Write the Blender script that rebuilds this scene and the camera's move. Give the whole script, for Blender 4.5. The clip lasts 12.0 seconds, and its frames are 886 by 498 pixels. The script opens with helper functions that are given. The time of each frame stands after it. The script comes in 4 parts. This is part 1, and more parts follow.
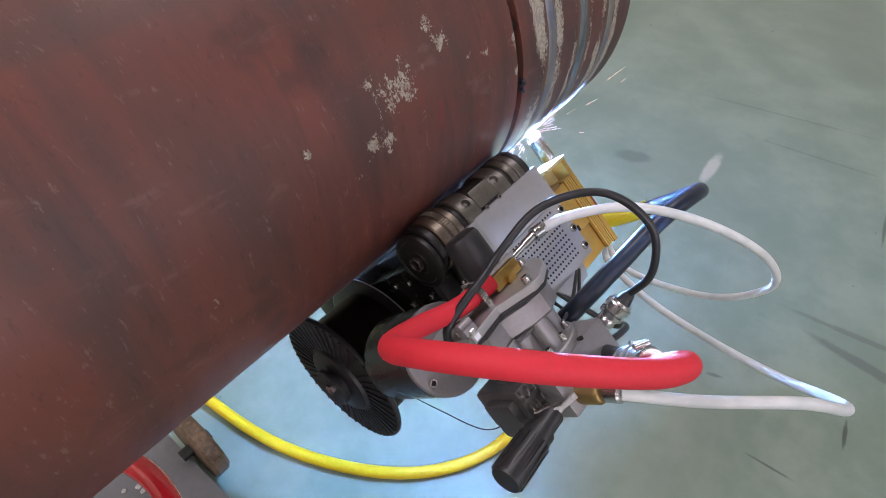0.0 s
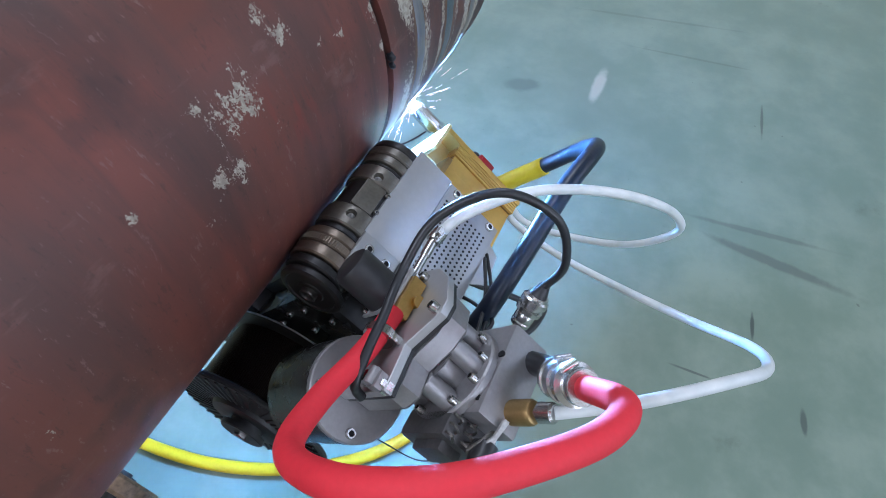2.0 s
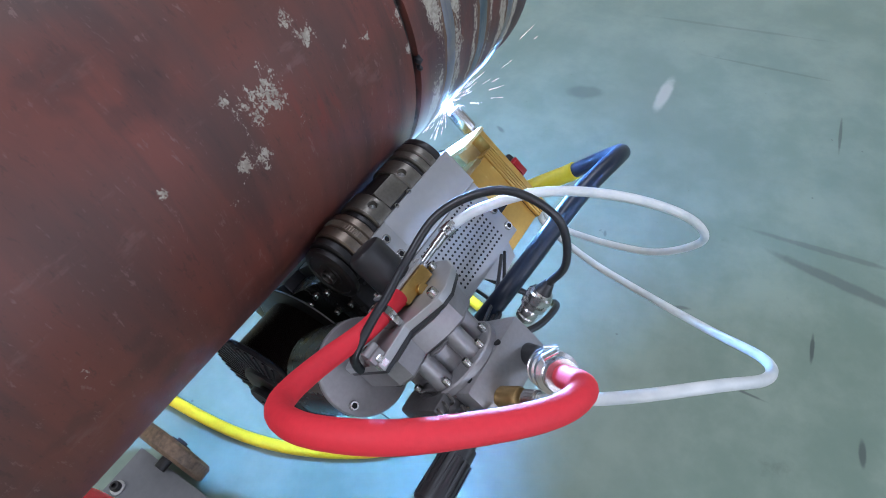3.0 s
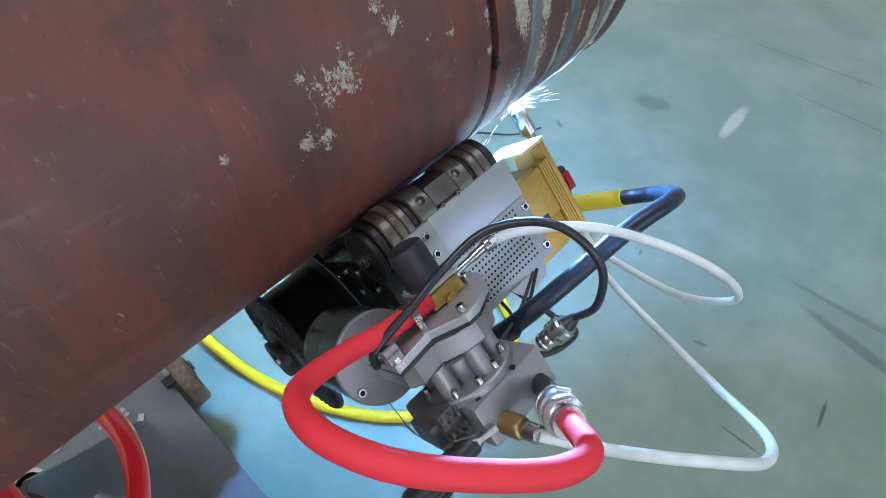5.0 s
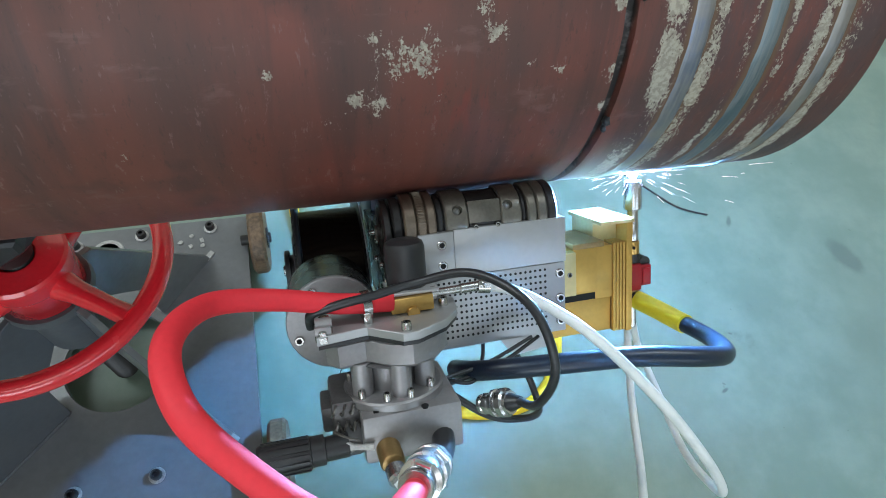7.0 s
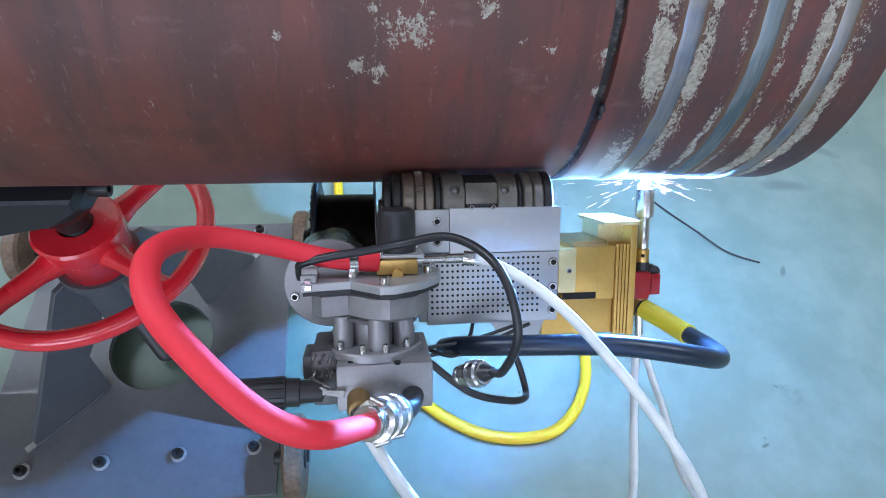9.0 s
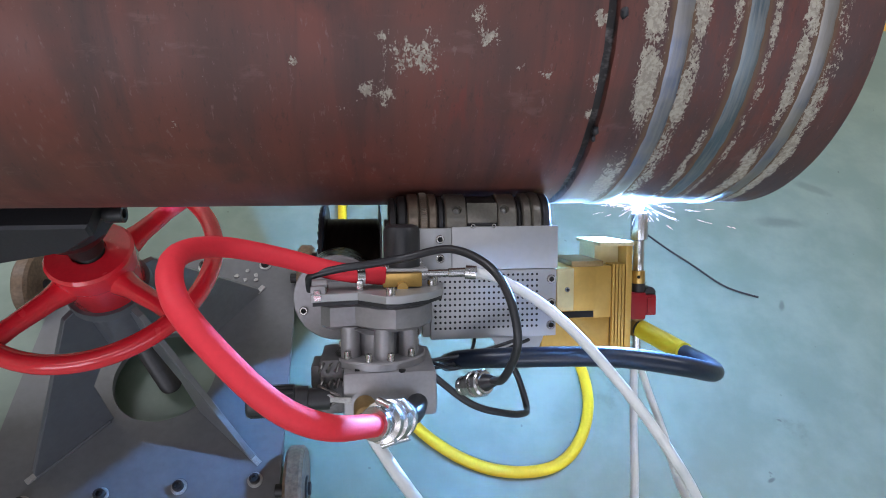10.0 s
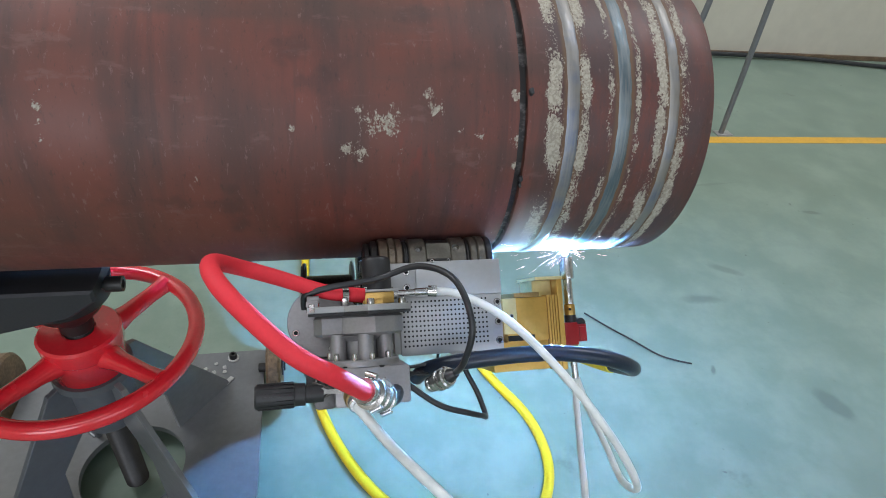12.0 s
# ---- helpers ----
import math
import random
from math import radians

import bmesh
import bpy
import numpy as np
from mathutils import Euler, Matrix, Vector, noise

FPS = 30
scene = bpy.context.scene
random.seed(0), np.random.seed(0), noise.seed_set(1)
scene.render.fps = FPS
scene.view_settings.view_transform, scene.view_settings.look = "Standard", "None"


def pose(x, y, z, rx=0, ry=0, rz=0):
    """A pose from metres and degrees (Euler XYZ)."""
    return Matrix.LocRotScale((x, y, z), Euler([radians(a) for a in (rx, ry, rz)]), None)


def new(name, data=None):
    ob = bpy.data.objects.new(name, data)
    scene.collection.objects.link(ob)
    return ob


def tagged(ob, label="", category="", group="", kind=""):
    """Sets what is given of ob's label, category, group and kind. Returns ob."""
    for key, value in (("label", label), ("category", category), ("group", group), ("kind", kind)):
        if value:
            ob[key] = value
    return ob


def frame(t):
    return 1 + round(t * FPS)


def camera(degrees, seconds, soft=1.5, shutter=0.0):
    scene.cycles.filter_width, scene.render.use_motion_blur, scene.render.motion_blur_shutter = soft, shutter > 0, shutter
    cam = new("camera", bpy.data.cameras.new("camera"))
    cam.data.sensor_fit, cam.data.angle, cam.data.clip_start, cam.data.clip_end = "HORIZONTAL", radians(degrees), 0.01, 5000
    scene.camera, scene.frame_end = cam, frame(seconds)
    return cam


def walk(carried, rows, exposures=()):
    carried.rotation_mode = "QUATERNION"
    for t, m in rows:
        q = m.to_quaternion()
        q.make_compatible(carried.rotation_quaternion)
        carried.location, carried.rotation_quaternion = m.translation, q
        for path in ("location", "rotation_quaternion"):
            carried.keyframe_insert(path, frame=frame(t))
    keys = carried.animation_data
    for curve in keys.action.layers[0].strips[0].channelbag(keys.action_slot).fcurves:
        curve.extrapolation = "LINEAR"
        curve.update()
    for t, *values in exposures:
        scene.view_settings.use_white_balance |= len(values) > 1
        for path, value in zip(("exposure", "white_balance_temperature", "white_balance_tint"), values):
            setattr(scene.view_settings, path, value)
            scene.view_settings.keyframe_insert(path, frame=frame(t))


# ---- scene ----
cam = camera(75.2, 12.0, 0.95)
PATH = [
    (0, -0.3790, -0.4841, 1.2115, 43.67, -0.68, -51.51),
    (0.5, -0.3440, -0.4682, 1.2167, 42.37, -2.05, -55.94),
    (1, -0.3167, -0.4309, 1.2066, 38.86, -1.51, -64.42),
    (1.5, -0.2976, -0.4353, 1.2009, 38.05, -2.05, -66.13),
    (2, -0.2920, -0.4463, 1.2041, 37.48, -0.38, -65.04),
    (2.5, -0.2975, -0.4696, 1.2103, 36.94, 1.84, -62.39),
    (3, -0.2933, -0.5048, 1.2171, 38.33, 3.24, -58.54),
    (3.5, -0.2928, -0.4985, 1.2321, 38.53, 2.87, -57.94),
    (3.7, -0.2965, -0.4845, 1.2320, 38.43, 2.41, -57.83),
    (5.3, -0.2616, -0.4801, 1.2413, 33.04, -4.83, -38.42),
    (5.5, -0.2350, -0.4872, 1.2475, 31.34, -6.56, -30.74),
    (6, -0.1788, -0.5201, 1.2410, 30.56, -8.96, -16.55),
    (6.5, -0.1647, -0.5065, 1.2382, 30.31, -8.71, -14.29),
    (7, -0.1599, -0.5142, 1.2468, 30.80, -7.50, -12.83),
    (7.2, -0.1594, -0.5277, 1.2504, 30.96, -7.08, -12.27),
    (8.8, -0.1129, -0.5887, 1.2354, 34.18, -4.97, -6.02),
    (9, -0.1050, -0.5949, 1.2345, 34.85, -4.84, -5.28),
    (9.5, -0.0935, -0.6136, 1.2297, 37.28, -4.60, -4.54),
    (10, -0.1108, -0.6329, 1.2356, 39.44, -4.73, -5.27),
    (10.5, -0.1510, -0.6750, 1.2494, 41.89, -5.72, -7.47),
    (11, -0.1747, -0.7301, 1.2485, 44.26, -6.20, -9.28),
    (11.5, -0.1701, -0.7768, 1.2474, 49.05, -6.41, -10.89),
    (12, -0.1487, -0.8084, 1.2537, 52.67, -5.77, -10.91),
]
# the clip's camera shifts its white balance with the arc: seconds, stops, kelvin, tint
BALANCE = [(0.0, -0.01, 6700, 27), (0.5, 0.18, 6300, 22), (1.0, 0.16, 5700, 20), (1.5, -0.03, 6300, 25), (2.0, 0.13, 5550, 16), (2.5, 0.08, 6200, 19), (3.0, 0.07, 5700, 18), (3.5, 0.09, 5700, 12), (5.5, 0.12, 5880, 10), (6.0, 0.12, 6250, 16), (6.5, 0.06, 6500, 14), (7.0, 0.13, 6000, 3), (9.0, 0.28, 5450, 15), (9.5, 0.13, 5430, 28), (10.0, -0.04, 6140, 19), (10.5, 0.19, 5200, 6), (11.0, 0.18, 5680, 18), (11.5, 0.09, 5380, 16), (12.0, 0.11, 6180, 11)]
walk(cam, [(t, pose(x, y, z, rx, ry, rz)) for t, x, y, z, rx, ry, rz in PATH], BALANCE)

AXIS_Z = 0.88      # height of the pipe's axis over the floor
R_PIPE = 0.2128
TILT_0 = 43.0      # angle of the welding tractor round the pipe at 6 s
CRAWL = 0.476      # degrees a second

# ---- light ----
world = bpy.data.worlds.new("sky")
scene.world = world
world.use_nodes = True
_n, _l = world.node_tree.nodes, world.node_tree.links
_sky = _n.new("ShaderNodeTexSky")
_sky.sky_type, _sky.sun_disc = "NISHITA", False
_sky.sun_elevation, _sky.sun_rotation = radians(48), radians(200)
_l.new(_sky.outputs[0], _n["Background"].inputs[0])
_n["Background"].inputs[1].default_value = 0.12


def fill_lamp(name, at, sx, sy, watts):
    """An area lamp added in an unseen opening, in place of the sky outside it."""
    d = bpy.data.lights.new(name, "AREA")
    d.shape, d.size, d.size_y, d.energy = "RECTANGLE", sx, sy, watts
    d.color = (0.96, 0.99, 1.0)
    ob = new(name, d)
    ob.matrix_basis = at
    return ob


# unseen openings added to light the hall: roof (x, y, width, depth, watts a square metre) and south wall (x, z, width,
# height, watts)
ROOF_FILLS = ((-1.2, -4.4, 5.0, 1.5, 6), (3.8, 0.8, 4.8, 1.5, 21), (-4.2, 1.5, 3.0, 1.7, 40))
WALL_FILLS = ((-2.6, 2.6, 4.4, 2.4, 10.5), (3.0, 2.6, 4.4, 2.4, 4.5))
for hx, hy, sx, sy, w in ROOF_FILLS:
    fill_lamp("roof_fill_lamp", pose(hx, hy, 5.93), sx, sy, w * sx * sy)
for hx, hz, sx, sz, w in WALL_FILLS:
    fill_lamp("wall_fill_lamp", pose(hx, -6.05, hz, 90), sx, sz, w * sx * sz)


# ---- materials ----
def mat(name, color, rough=0.5, metal=0.0, noise_scale=40.0, vary=0.12, bump=0.02, bump_scale=200.0, coat=0.0, fine=6.0):
    """A worn surface: colour that varies at two scales, roughness that follows it, and a fine relief."""
    m = bpy.data.materials.new(name)
    m.use_nodes = True
    n, l = m.node_tree.nodes, m.node_tree.links
    b = n["Principled BSDF"]
    tc = n.new("ShaderNodeTexCoord")
    a = n.new("ShaderNodeTexNoise")
    a.inputs["Scale"].default_value, a.inputs["Detail"].default_value = noise_scale, 4
    c = n.new("ShaderNodeTexNoise")
    c.inputs["Scale"].default_value, c.inputs["Detail"].default_value = noise_scale * fine, 3
    add = n.new("ShaderNodeMath")
    add.operation = "ADD"
    half = n.new("ShaderNodeMath")
    half.operation, half.inputs[1].default_value = "MULTIPLY", 0.5
    ramp = n.new("ShaderNodeValToRGB")
    ramp.color_ramp.elements[0].position, ramp.color_ramp.elements[1].position = 0.3, 0.7
    ramp.color_ramp.elements[0].color = (*[v * (1 - vary) for v in color], 1)
    ramp.color_ramp.elements[1].color = (*[min(1, v * (1 + vary)) for v in color], 1)
    rr = n.new("ShaderNodeMapRange")
    rr.inputs[3].default_value, rr.inputs[4].default_value = max(0.03, rough - 0.1), min(1, rough + 0.1)
    bp = n.new("ShaderNodeBump")
    bp.inputs["Strength"].default_value, bp.inputs["Distance"].default_value = bump * 5, 0.001
    g = n.new("ShaderNodeTexNoise")
    g.inputs["Scale"].default_value = bump_scale
    for t in (a, c, g):
        l.new(tc.outputs["Object"], t.inputs["Vector"])
    l.new(a.outputs["Fac"], add.inputs[0])
    l.new(c.outputs["Fac"], add.inputs[1])
    l.new(add.outputs[0], half.inputs[0])
    l.new(half.outputs[0], ramp.inputs[0])
    l.new(ramp.outputs[0], b.inputs["Base Color"])
    l.new(a.outputs["Fac"], rr.inputs[0])
    l.new(rr.outputs[0], b.inputs["Roughness"])
    l.new(g.outputs["Fac"], bp.inputs["Height"])
    l.new(bp.outputs[0], b.inputs["Normal"])
    b.inputs["Metallic"].default_value = metal
    b.inputs["Coat Weight"].default_value = coat
    return m


class Nodes:
    """Short hand for wiring a material."""
    def __init__(self, name):
        self.m = bpy.data.materials.new(name)
        self.m.use_nodes = True
        self.n, self.l = self.m.node_tree.nodes, self.m.node_tree.links
        self.b = self.n["Principled BSDF"]
        self.co = self.n.new("ShaderNodeTexCoord").outputs["Object"]

    def put(self, sock, v):
        if isinstance(v, bpy.types.NodeSocket):
            self.l.new(v, sock)
        elif v is not None:
            sock.default_value = v

    def math(self, op, a, b=None, c=None, clamp=False):
        k = self.n.new("ShaderNodeMath")
        k.operation, k.use_clamp = op, clamp
        for i, v in enumerate((a, b, c)):
            self.put(k.inputs[i], v)
        return k.outputs[0]

    def stretch(self, scale, shift=(0, 0, 0)):
        k = self.n.new("ShaderNodeMapping")
        k.inputs["Scale"].default_value, k.inputs["Location"].default_value = scale, shift
        self.put(k.inputs["Vector"], self.co)
        return k.outputs[0]

    def noise(self, scale, detail=4, vec=None, rough=0.55, warp=0.0):
        k = self.n.new("ShaderNodeTexNoise")
        k.inputs["Scale"].default_value, k.inputs["Detail"].default_value = scale, detail
        k.inputs["Roughness"].default_value, k.inputs["Distortion"].default_value = rough, warp
        self.put(k.inputs["Vector"], vec or self.co)
        return k.outputs["Fac"]

    def ramp(self, fac, lo, hi, a=0.0, b=1.0, smooth=True):
        k = self.n.new("ShaderNodeMapRange")
        k.interpolation_type = "SMOOTHSTEP" if smooth else "LINEAR"
        for i, v in enumerate((fac, lo, hi, a, b)):
            self.put(k.inputs[i], v)
        return k.outputs[0]

    def mix(self, fac, a, b):
        k = self.n.new("ShaderNodeMix")
        k.data_type = "RGBA"
        self.put(k.inputs[0], fac)
        for i, v in ((6, a), (7, b)):
            self.put(k.inputs[i], (*v, 1) if isinstance(v, tuple) and len(v) == 3 else v)
        return k.outputs[2]

    def xyz(self):
        k = self.n.new("ShaderNodeSeparateXYZ")
        self.put(k.inputs[0], self.co)
        return k.outputs

    def near(self, p, r):
        """1 at the point p, falling to 0 at the distance r."""
        k = self.n.new("ShaderNodeVectorMath")
        k.operation = "DISTANCE"
        self.put(k.inputs[0], self.co)
        k.inputs[1].default_value = p
        return self.ramp(k.outputs["Value"], 0.0, r, 1.0, 0.0)

    def bump(self, height, strength=0.3, dist=0.001):
        k = self.n.new("ShaderNodeBump")
        k.inputs["Strength"].default_value, k.inputs["Distance"].default_value = strength, dist
        self.put(k.inputs["Height"], height)
        self.put(self.b.inputs["Normal"], k.outputs[0])


def on_pipe(x, degrees, r=R_PIPE):
    """A point of the pipe's skin in the pipe's own space; degrees over the horizontal on the near side."""
    a = radians(degrees)
    return (x, -r * math.cos(a), r * math.sin(a))


def pipe_material():
    k = Nodes("primed_pipe_steel")
    x = k.xyz()[0]
    streak = k.noise(9.0, 5, k.stretch((2.2, 0.35, 0.35)))
    along = k.noise(7.0, 4, k.stretch((0.25, 1.6, 1.6)))
    cloud = k.noise(5.0, 4)
    grain = k.noise(260.0, 3)
    col = k.mix(k.ramp(streak, 0.35, 0.68), (0.152, 0.048, 0.034), (0.090, 0.043, 0.036))
    col = k.mix(k.ramp(cloud, 0.42, 0.72), col, (0.190, 0.049, 0.033))
    col = k.mix(k.ramp(along, 0.52, 0.72, 0.0, 0.7), col, (0.085, 0.045, 0.036))
    hoop = k.noise(9.0, 6, k.stretch((2.2, 0.22, 0.22)), 0.62, 0.7)
    col = k.mix(k.ramp(hoop, 0.48, 0.72, 0.0, 0.6), col, (0.048, 0.030, 0.028))
    scuff = k.noise(34.0, 5, k.stretch((0.5, 1.3, 1.3)), 0.65)
    col = k.mix(k.ramp(scuff, 0.58, 0.70, 0.0, 0.45), col, (0.19, 0.10, 0.085))
    col = k.mix(k.ramp(k.noise(11.0, 4), 0.60, 0.72, 0.0, 0.5), col, (0.045, 0.026, 0.024))
    burnt = k.math("MULTIPLY", k.ramp(x, 0.105, 0.15), k.ramp(k.noise(24.0, 5, k.stretch((1.5, 0.5, 0.5), (2, 2, 2)), 0.7), 0.36, 0.6, 0.3, 0.75))
    col = k.mix(burnt, col, (0.066, 0.044, 0.046))
    red = k.math("MULTIPLY", k.near(on_pipe(-0.033, 13), 0.05), k.ramp(k.noise(30, 3, k.stretch((3, 1, 0.6))), 0.5, 0.62))
    col = k.mix(k.math("MULTIPLY", red, 0.35), col, (0.26, 0.03, 0.02))
    # flaked-off primer
    flake = k.math("ADD", k.math("MULTIPLY", k.noise(110.0, 4, k.stretch((1.0, 0.7, 0.7)), 0.65), 0.6), k.math("MULTIPLY", k.noise(560.0, 3, k.stretch((1.0, 0.8, 0.8)), 0.7), 0.4))
    spots = None
    for sx, sd, sr in ((-0.085, 22, 0.032), (-0.062, 23, 0.034), (-0.115, 14.5, 0.022), (-0.098, 13, 0.025), (-0.134, 9.6, 0.013), (-0.10, 27, 0.016),
                       (-0.008, 27, 0.022), (0.046, 19, 0.012), (-0.174, 21, 0.009), (-0.05, 13.5, 0.014), (0.02, 20, 0.012), (0.092, 17, 0.02), (0.096, 9, 0.014),
                       (-0.425, 26, 0.012), (-0.425, 22, 0.010), (-0.426, 17, 0.012), (-0.424, 31, 0.012), (-0.28, 5, 0.010), (-0.02, 32, 0.018), (0.09, 32, 0.016)):
        s = k.near(on_pipe(sx, sd), sr)
        if sr < 0.015:
            s = k.math("MULTIPLY", s, 0.86)
        spots = s if spots is None else k.math("MAXIMUM", spots, s)
    chip = k.ramp(k.math("ADD", k.math("MULTIPLY", spots, 0.225), flake), 0.69, 0.715)
    # scraped bands on both sides of the weld beads
    band = None
    xj = k.math("ADD", x, k.math("MULTIPLY", k.math("SUBTRACT", k.noise(24.0, 4, k.stretch((1.0, 1.0, 1.0), (6, 3, 4)), 0.6), 0.5), 0.016))
    for bx_, bw, amount in ((0.1405, 0.0100, 1.0), (0.1800, 0.0080, 0.95), (0.2150, 0.0045, 0.8), (0.2520, 0.004, 0.72), (0.2855, 0.0080, 0.92), (0.3185, 0.0072, 0.92)):
        s = k.ramp(k.math("ABSOLUTE", k.math("SUBTRACT", xj, bx_)), bw * 0.3, bw * 2.0, amount, 0.0)
        band = s if band is None else k.math("MAXIMUM", band, s)
    # heat tint beside the beads
    for bx_, half in ((0.164, 0.0095), (0.2335, 0.010), (0.3025, 0.008)):
        col = k.mix(k.ramp(k.math("ABSOLUTE", k.math("SUBTRACT", x, bx_)), half, half + 0.006, 0.75, 0.0), col, (0.15, 0.088, 0.045))
    blotch = k.noise(52.0, 7, k.stretch((1.5, 0.6, 0.6)), 0.78)
    patch = k.noise(13.0, 3, k.stretch((1.0, 1.0, 1.0), (3, 1, 7)))
    bare = k.ramp(k.math("ADD", k.math("MULTIPLY", k.math("MULTIPLY", band, k.ramp(patch, 0.36, 0.58, 0.50, 1.0)), 0.34), k.math("ADD", k.math("MULTIPLY", blotch, 0.45), k.math("MULTIPLY", k.noise(430.0, 3, k.stretch((1.0, 0.7, 0.7)), 0.7), 0.55))), 0.715, 0.75)
    # fine scratches and specks all over
    fine = k.noise(120.0, 5, k.stretch((1.4, 0.5, 0.5), (5, 2, 1)), 0.75)
    col = k.mix(k.ramp(fine, 0.60, 0.68, 0.0, 0.45), col, (0.24, 0.15, 0.13))
    col = k.mix(k.ramp(fine, 0.42, 0.34, 0.0, 0.35), col, (0.035, 0.021, 0.020))
    bare = k.math("MAXIMUM", bare, chip)
    # ground strip along the groove, painted paler round the arc to imitate its light
    strip = k.ramp(k.math("ABSOLUTE", k.math("SUBTRACT", x, 0.128)), 0.010, 0.030, 1.0, 0.0)
    strip = k.math("MULTIPLY", strip, k.near(on_pipe(0.125, -40), 0.15))
    col = k.mix(bare, col, k.mix(k.ramp(grain, 0.4, 0.6), (0.45, 0.405, 0.33), (0.31, 0.27, 0.22)))
    col = k.mix(strip, col, (0.62, 0.61, 0.57))
    # raw cut of the groove, darkened in the colour for the shade inside it
    cut = k.mix(k.ramp(k.noise(40.0, 4, k.stretch((0.6, 1.0, 1.0), (1, 4, 2)), 0.7), 0.5, 0.66), (0.022, 0.019, 0.018), (0.15, 0.135, 0.13))
    col = k.mix(k.ramp(k.math("ABSOLUTE", k.math("SUBTRACT", x, 0.0995)), 0.0044, 0.0053, 1.0, 0.0), col, cut)
    k.put(k.b.inputs["Base Color"], col)
    k.put(k.b.inputs["Roughness"], k.math("ADD", k.ramp(streak, 0.3, 0.7, 0.46, 0.6), k.math("MULTIPLY", bare, 0.12)))
    k.b.inputs["Specular IOR Level"].default_value = 0.5
    h = k.math("SUBTRACT", k.math("ADD", k.math("MULTIPLY", grain, 0.12), k.math("MULTIPLY", streak, 0.4)), k.math("MULTIPLY", bare, 0.5))
    k.bump(h, 0.5, 0.0012)
    return k.m


def bead_material(name, a, b):
    """Ground weld metal in two mixed tones, with ripples round the pipe."""
    k = Nodes(name)
    x = k.xyz()
    big = k.noise(14.0, 4)
    line = k.noise(420.0, 3, k.stretch((1.0, 0.06, 0.06)))
    col = k.mix(k.ramp(big, 0.38, 0.66), a, b)
    col = k.mix(k.ramp(line, 0.4, 0.65, 0.0, 0.45), col, (0.36, 0.35, 0.34))
    k.put(k.b.inputs["Base Color"], col)
    k.b.inputs["Metallic"].default_value = 0.75
    k.put(k.b.inputs["Roughness"], k.ramp(line, 0.3, 0.7, 0.38, 0.6))
    k.bump(line, 0.5, 0.0006)
    return k.m


def floor_material():
    k = Nodes("green_epoxy_floor")
    cloud = k.noise(1.1, 5)
    mid = k.noise(5.0, 6, None, 0.65)
    grit = k.noise(90.0, 3)
    col = k.mix(k.ramp(mid, 0.35, 0.7), (0.180, 0.246, 0.196), (0.245, 0.310, 0.250))
    col = k.mix(k.ramp(cloud, 0.5, 0.75, 0.0, 0.55), col, (0.165, 0.215, 0.17))
    dirt = k.ramp(k.noise(3.2, 7, None, 0.72), 0.62, 0.72, 0.0, 0.45)
    col = k.mix(dirt, col, (0.11, 0.13, 0.11))
    speck = k.ramp(k.noise(26.0, 2), 0.735, 0.76, 0.0, 0.5)
    col = k.mix(speck, col, (0.07, 0.08, 0.07))
    # scuffs: centre, turn, length, width, strength, colour
    for px, py, turn, ln, wd, amount, c in ((0.872, -0.874, -97, 0.44, 0.035, 0.55, (0.09, 0.10, 0.10)), (0.964, -0.823, -85, 0.42, 0.022, 0.45, (0.09, 0.10, 0.10)), (1.445, -0.769, 6, 0.20, 0.010, 0.7, (0.07, 0.08, 0.07)),
                                           (0.654, -0.834, 7, 0.085, 0.010, 0.8, (0.05, 0.06, 0.06)), (0.471, -0.731, 91, 0.12, 0.009, 0.7, (0.07, 0.08, 0.08)), (0.451, -0.965, 9, 0.06, 0.014, 0.7, (0.06, 0.07, 0.07)),
                                           (1.396, -0.245, 2, 0.20, 0.045, 0.75, (0.52, 0.50, 0.45)), (1.301, -0.016, -64, 0.13, 0.075, 0.55, (0.09, 0.12, 0.11)), (1.14, 0.453, -5, 0.20, 0.060, 0.55, (0.10, 0.13, 0.12)),
                                           (1.338, 0.597, -31, 0.16, 0.05, 0.5, (0.12, 0.15, 0.13)), (2.0, 0.955, -12, 0.10, 0.03, 0.5, (0.10, 0.12, 0.11)), (1.0, 0.15, 60, 0.05, 0.02, 0.6, (0.08, 0.10, 0.09)), (0.75, -0.3, 20, 0.03, 0.012, 0.7, (0.07, 0.08, 0.08)),
                                           (0.62, -0.55, 110, 0.05, 0.014, 0.6, (0.07, 0.08, 0.08)), (1.7, -0.5, 95, 0.5, 0.012, 0.4, (0.10, 0.12, 0.10)), (1.9, -0.35, 100, 0.7, 0.016, 0.35, (0.10, 0.12, 0.10)), (1.6, 1.2, 5, 0.4, 0.02, 0.3, (0.12, 0.15, 0.13))):
        mp = k.n.new("ShaderNodeMapping")
        mp.vector_type = "TEXTURE"
        mp.inputs["Location"].default_value, mp.inputs["Rotation"].default_value = (px, py, 0), (0, 0, radians(turn))
        mp.inputs["Scale"].default_value = (ln / 2, wd / 2, 1.0)
        k.put(mp.inputs["Vector"], k.co)
        vl = k.n.new("ShaderNodeVectorMath")
        vl.operation = "LENGTH"
        k.put(vl.inputs[0], mp.outputs[0])
        edge = k.math("ADD", vl.outputs["Value"], k.math("MULTIPLY", k.math("SUBTRACT", mid, 0.5), 1.6))
        col = k.mix(k.ramp(edge, 0.45, 1.1, amount, 0.0), col, c)
    k.put(k.b.inputs["Base Color"], col)
    k.put(k.b.inputs["Roughness"], k.ramp(mid, 0.3, 0.7, 0.34, 0.5))
    k.bump(k.math("ADD", k.math("MULTIPLY", grit, 0.2), mid), 0.12, 0.002)
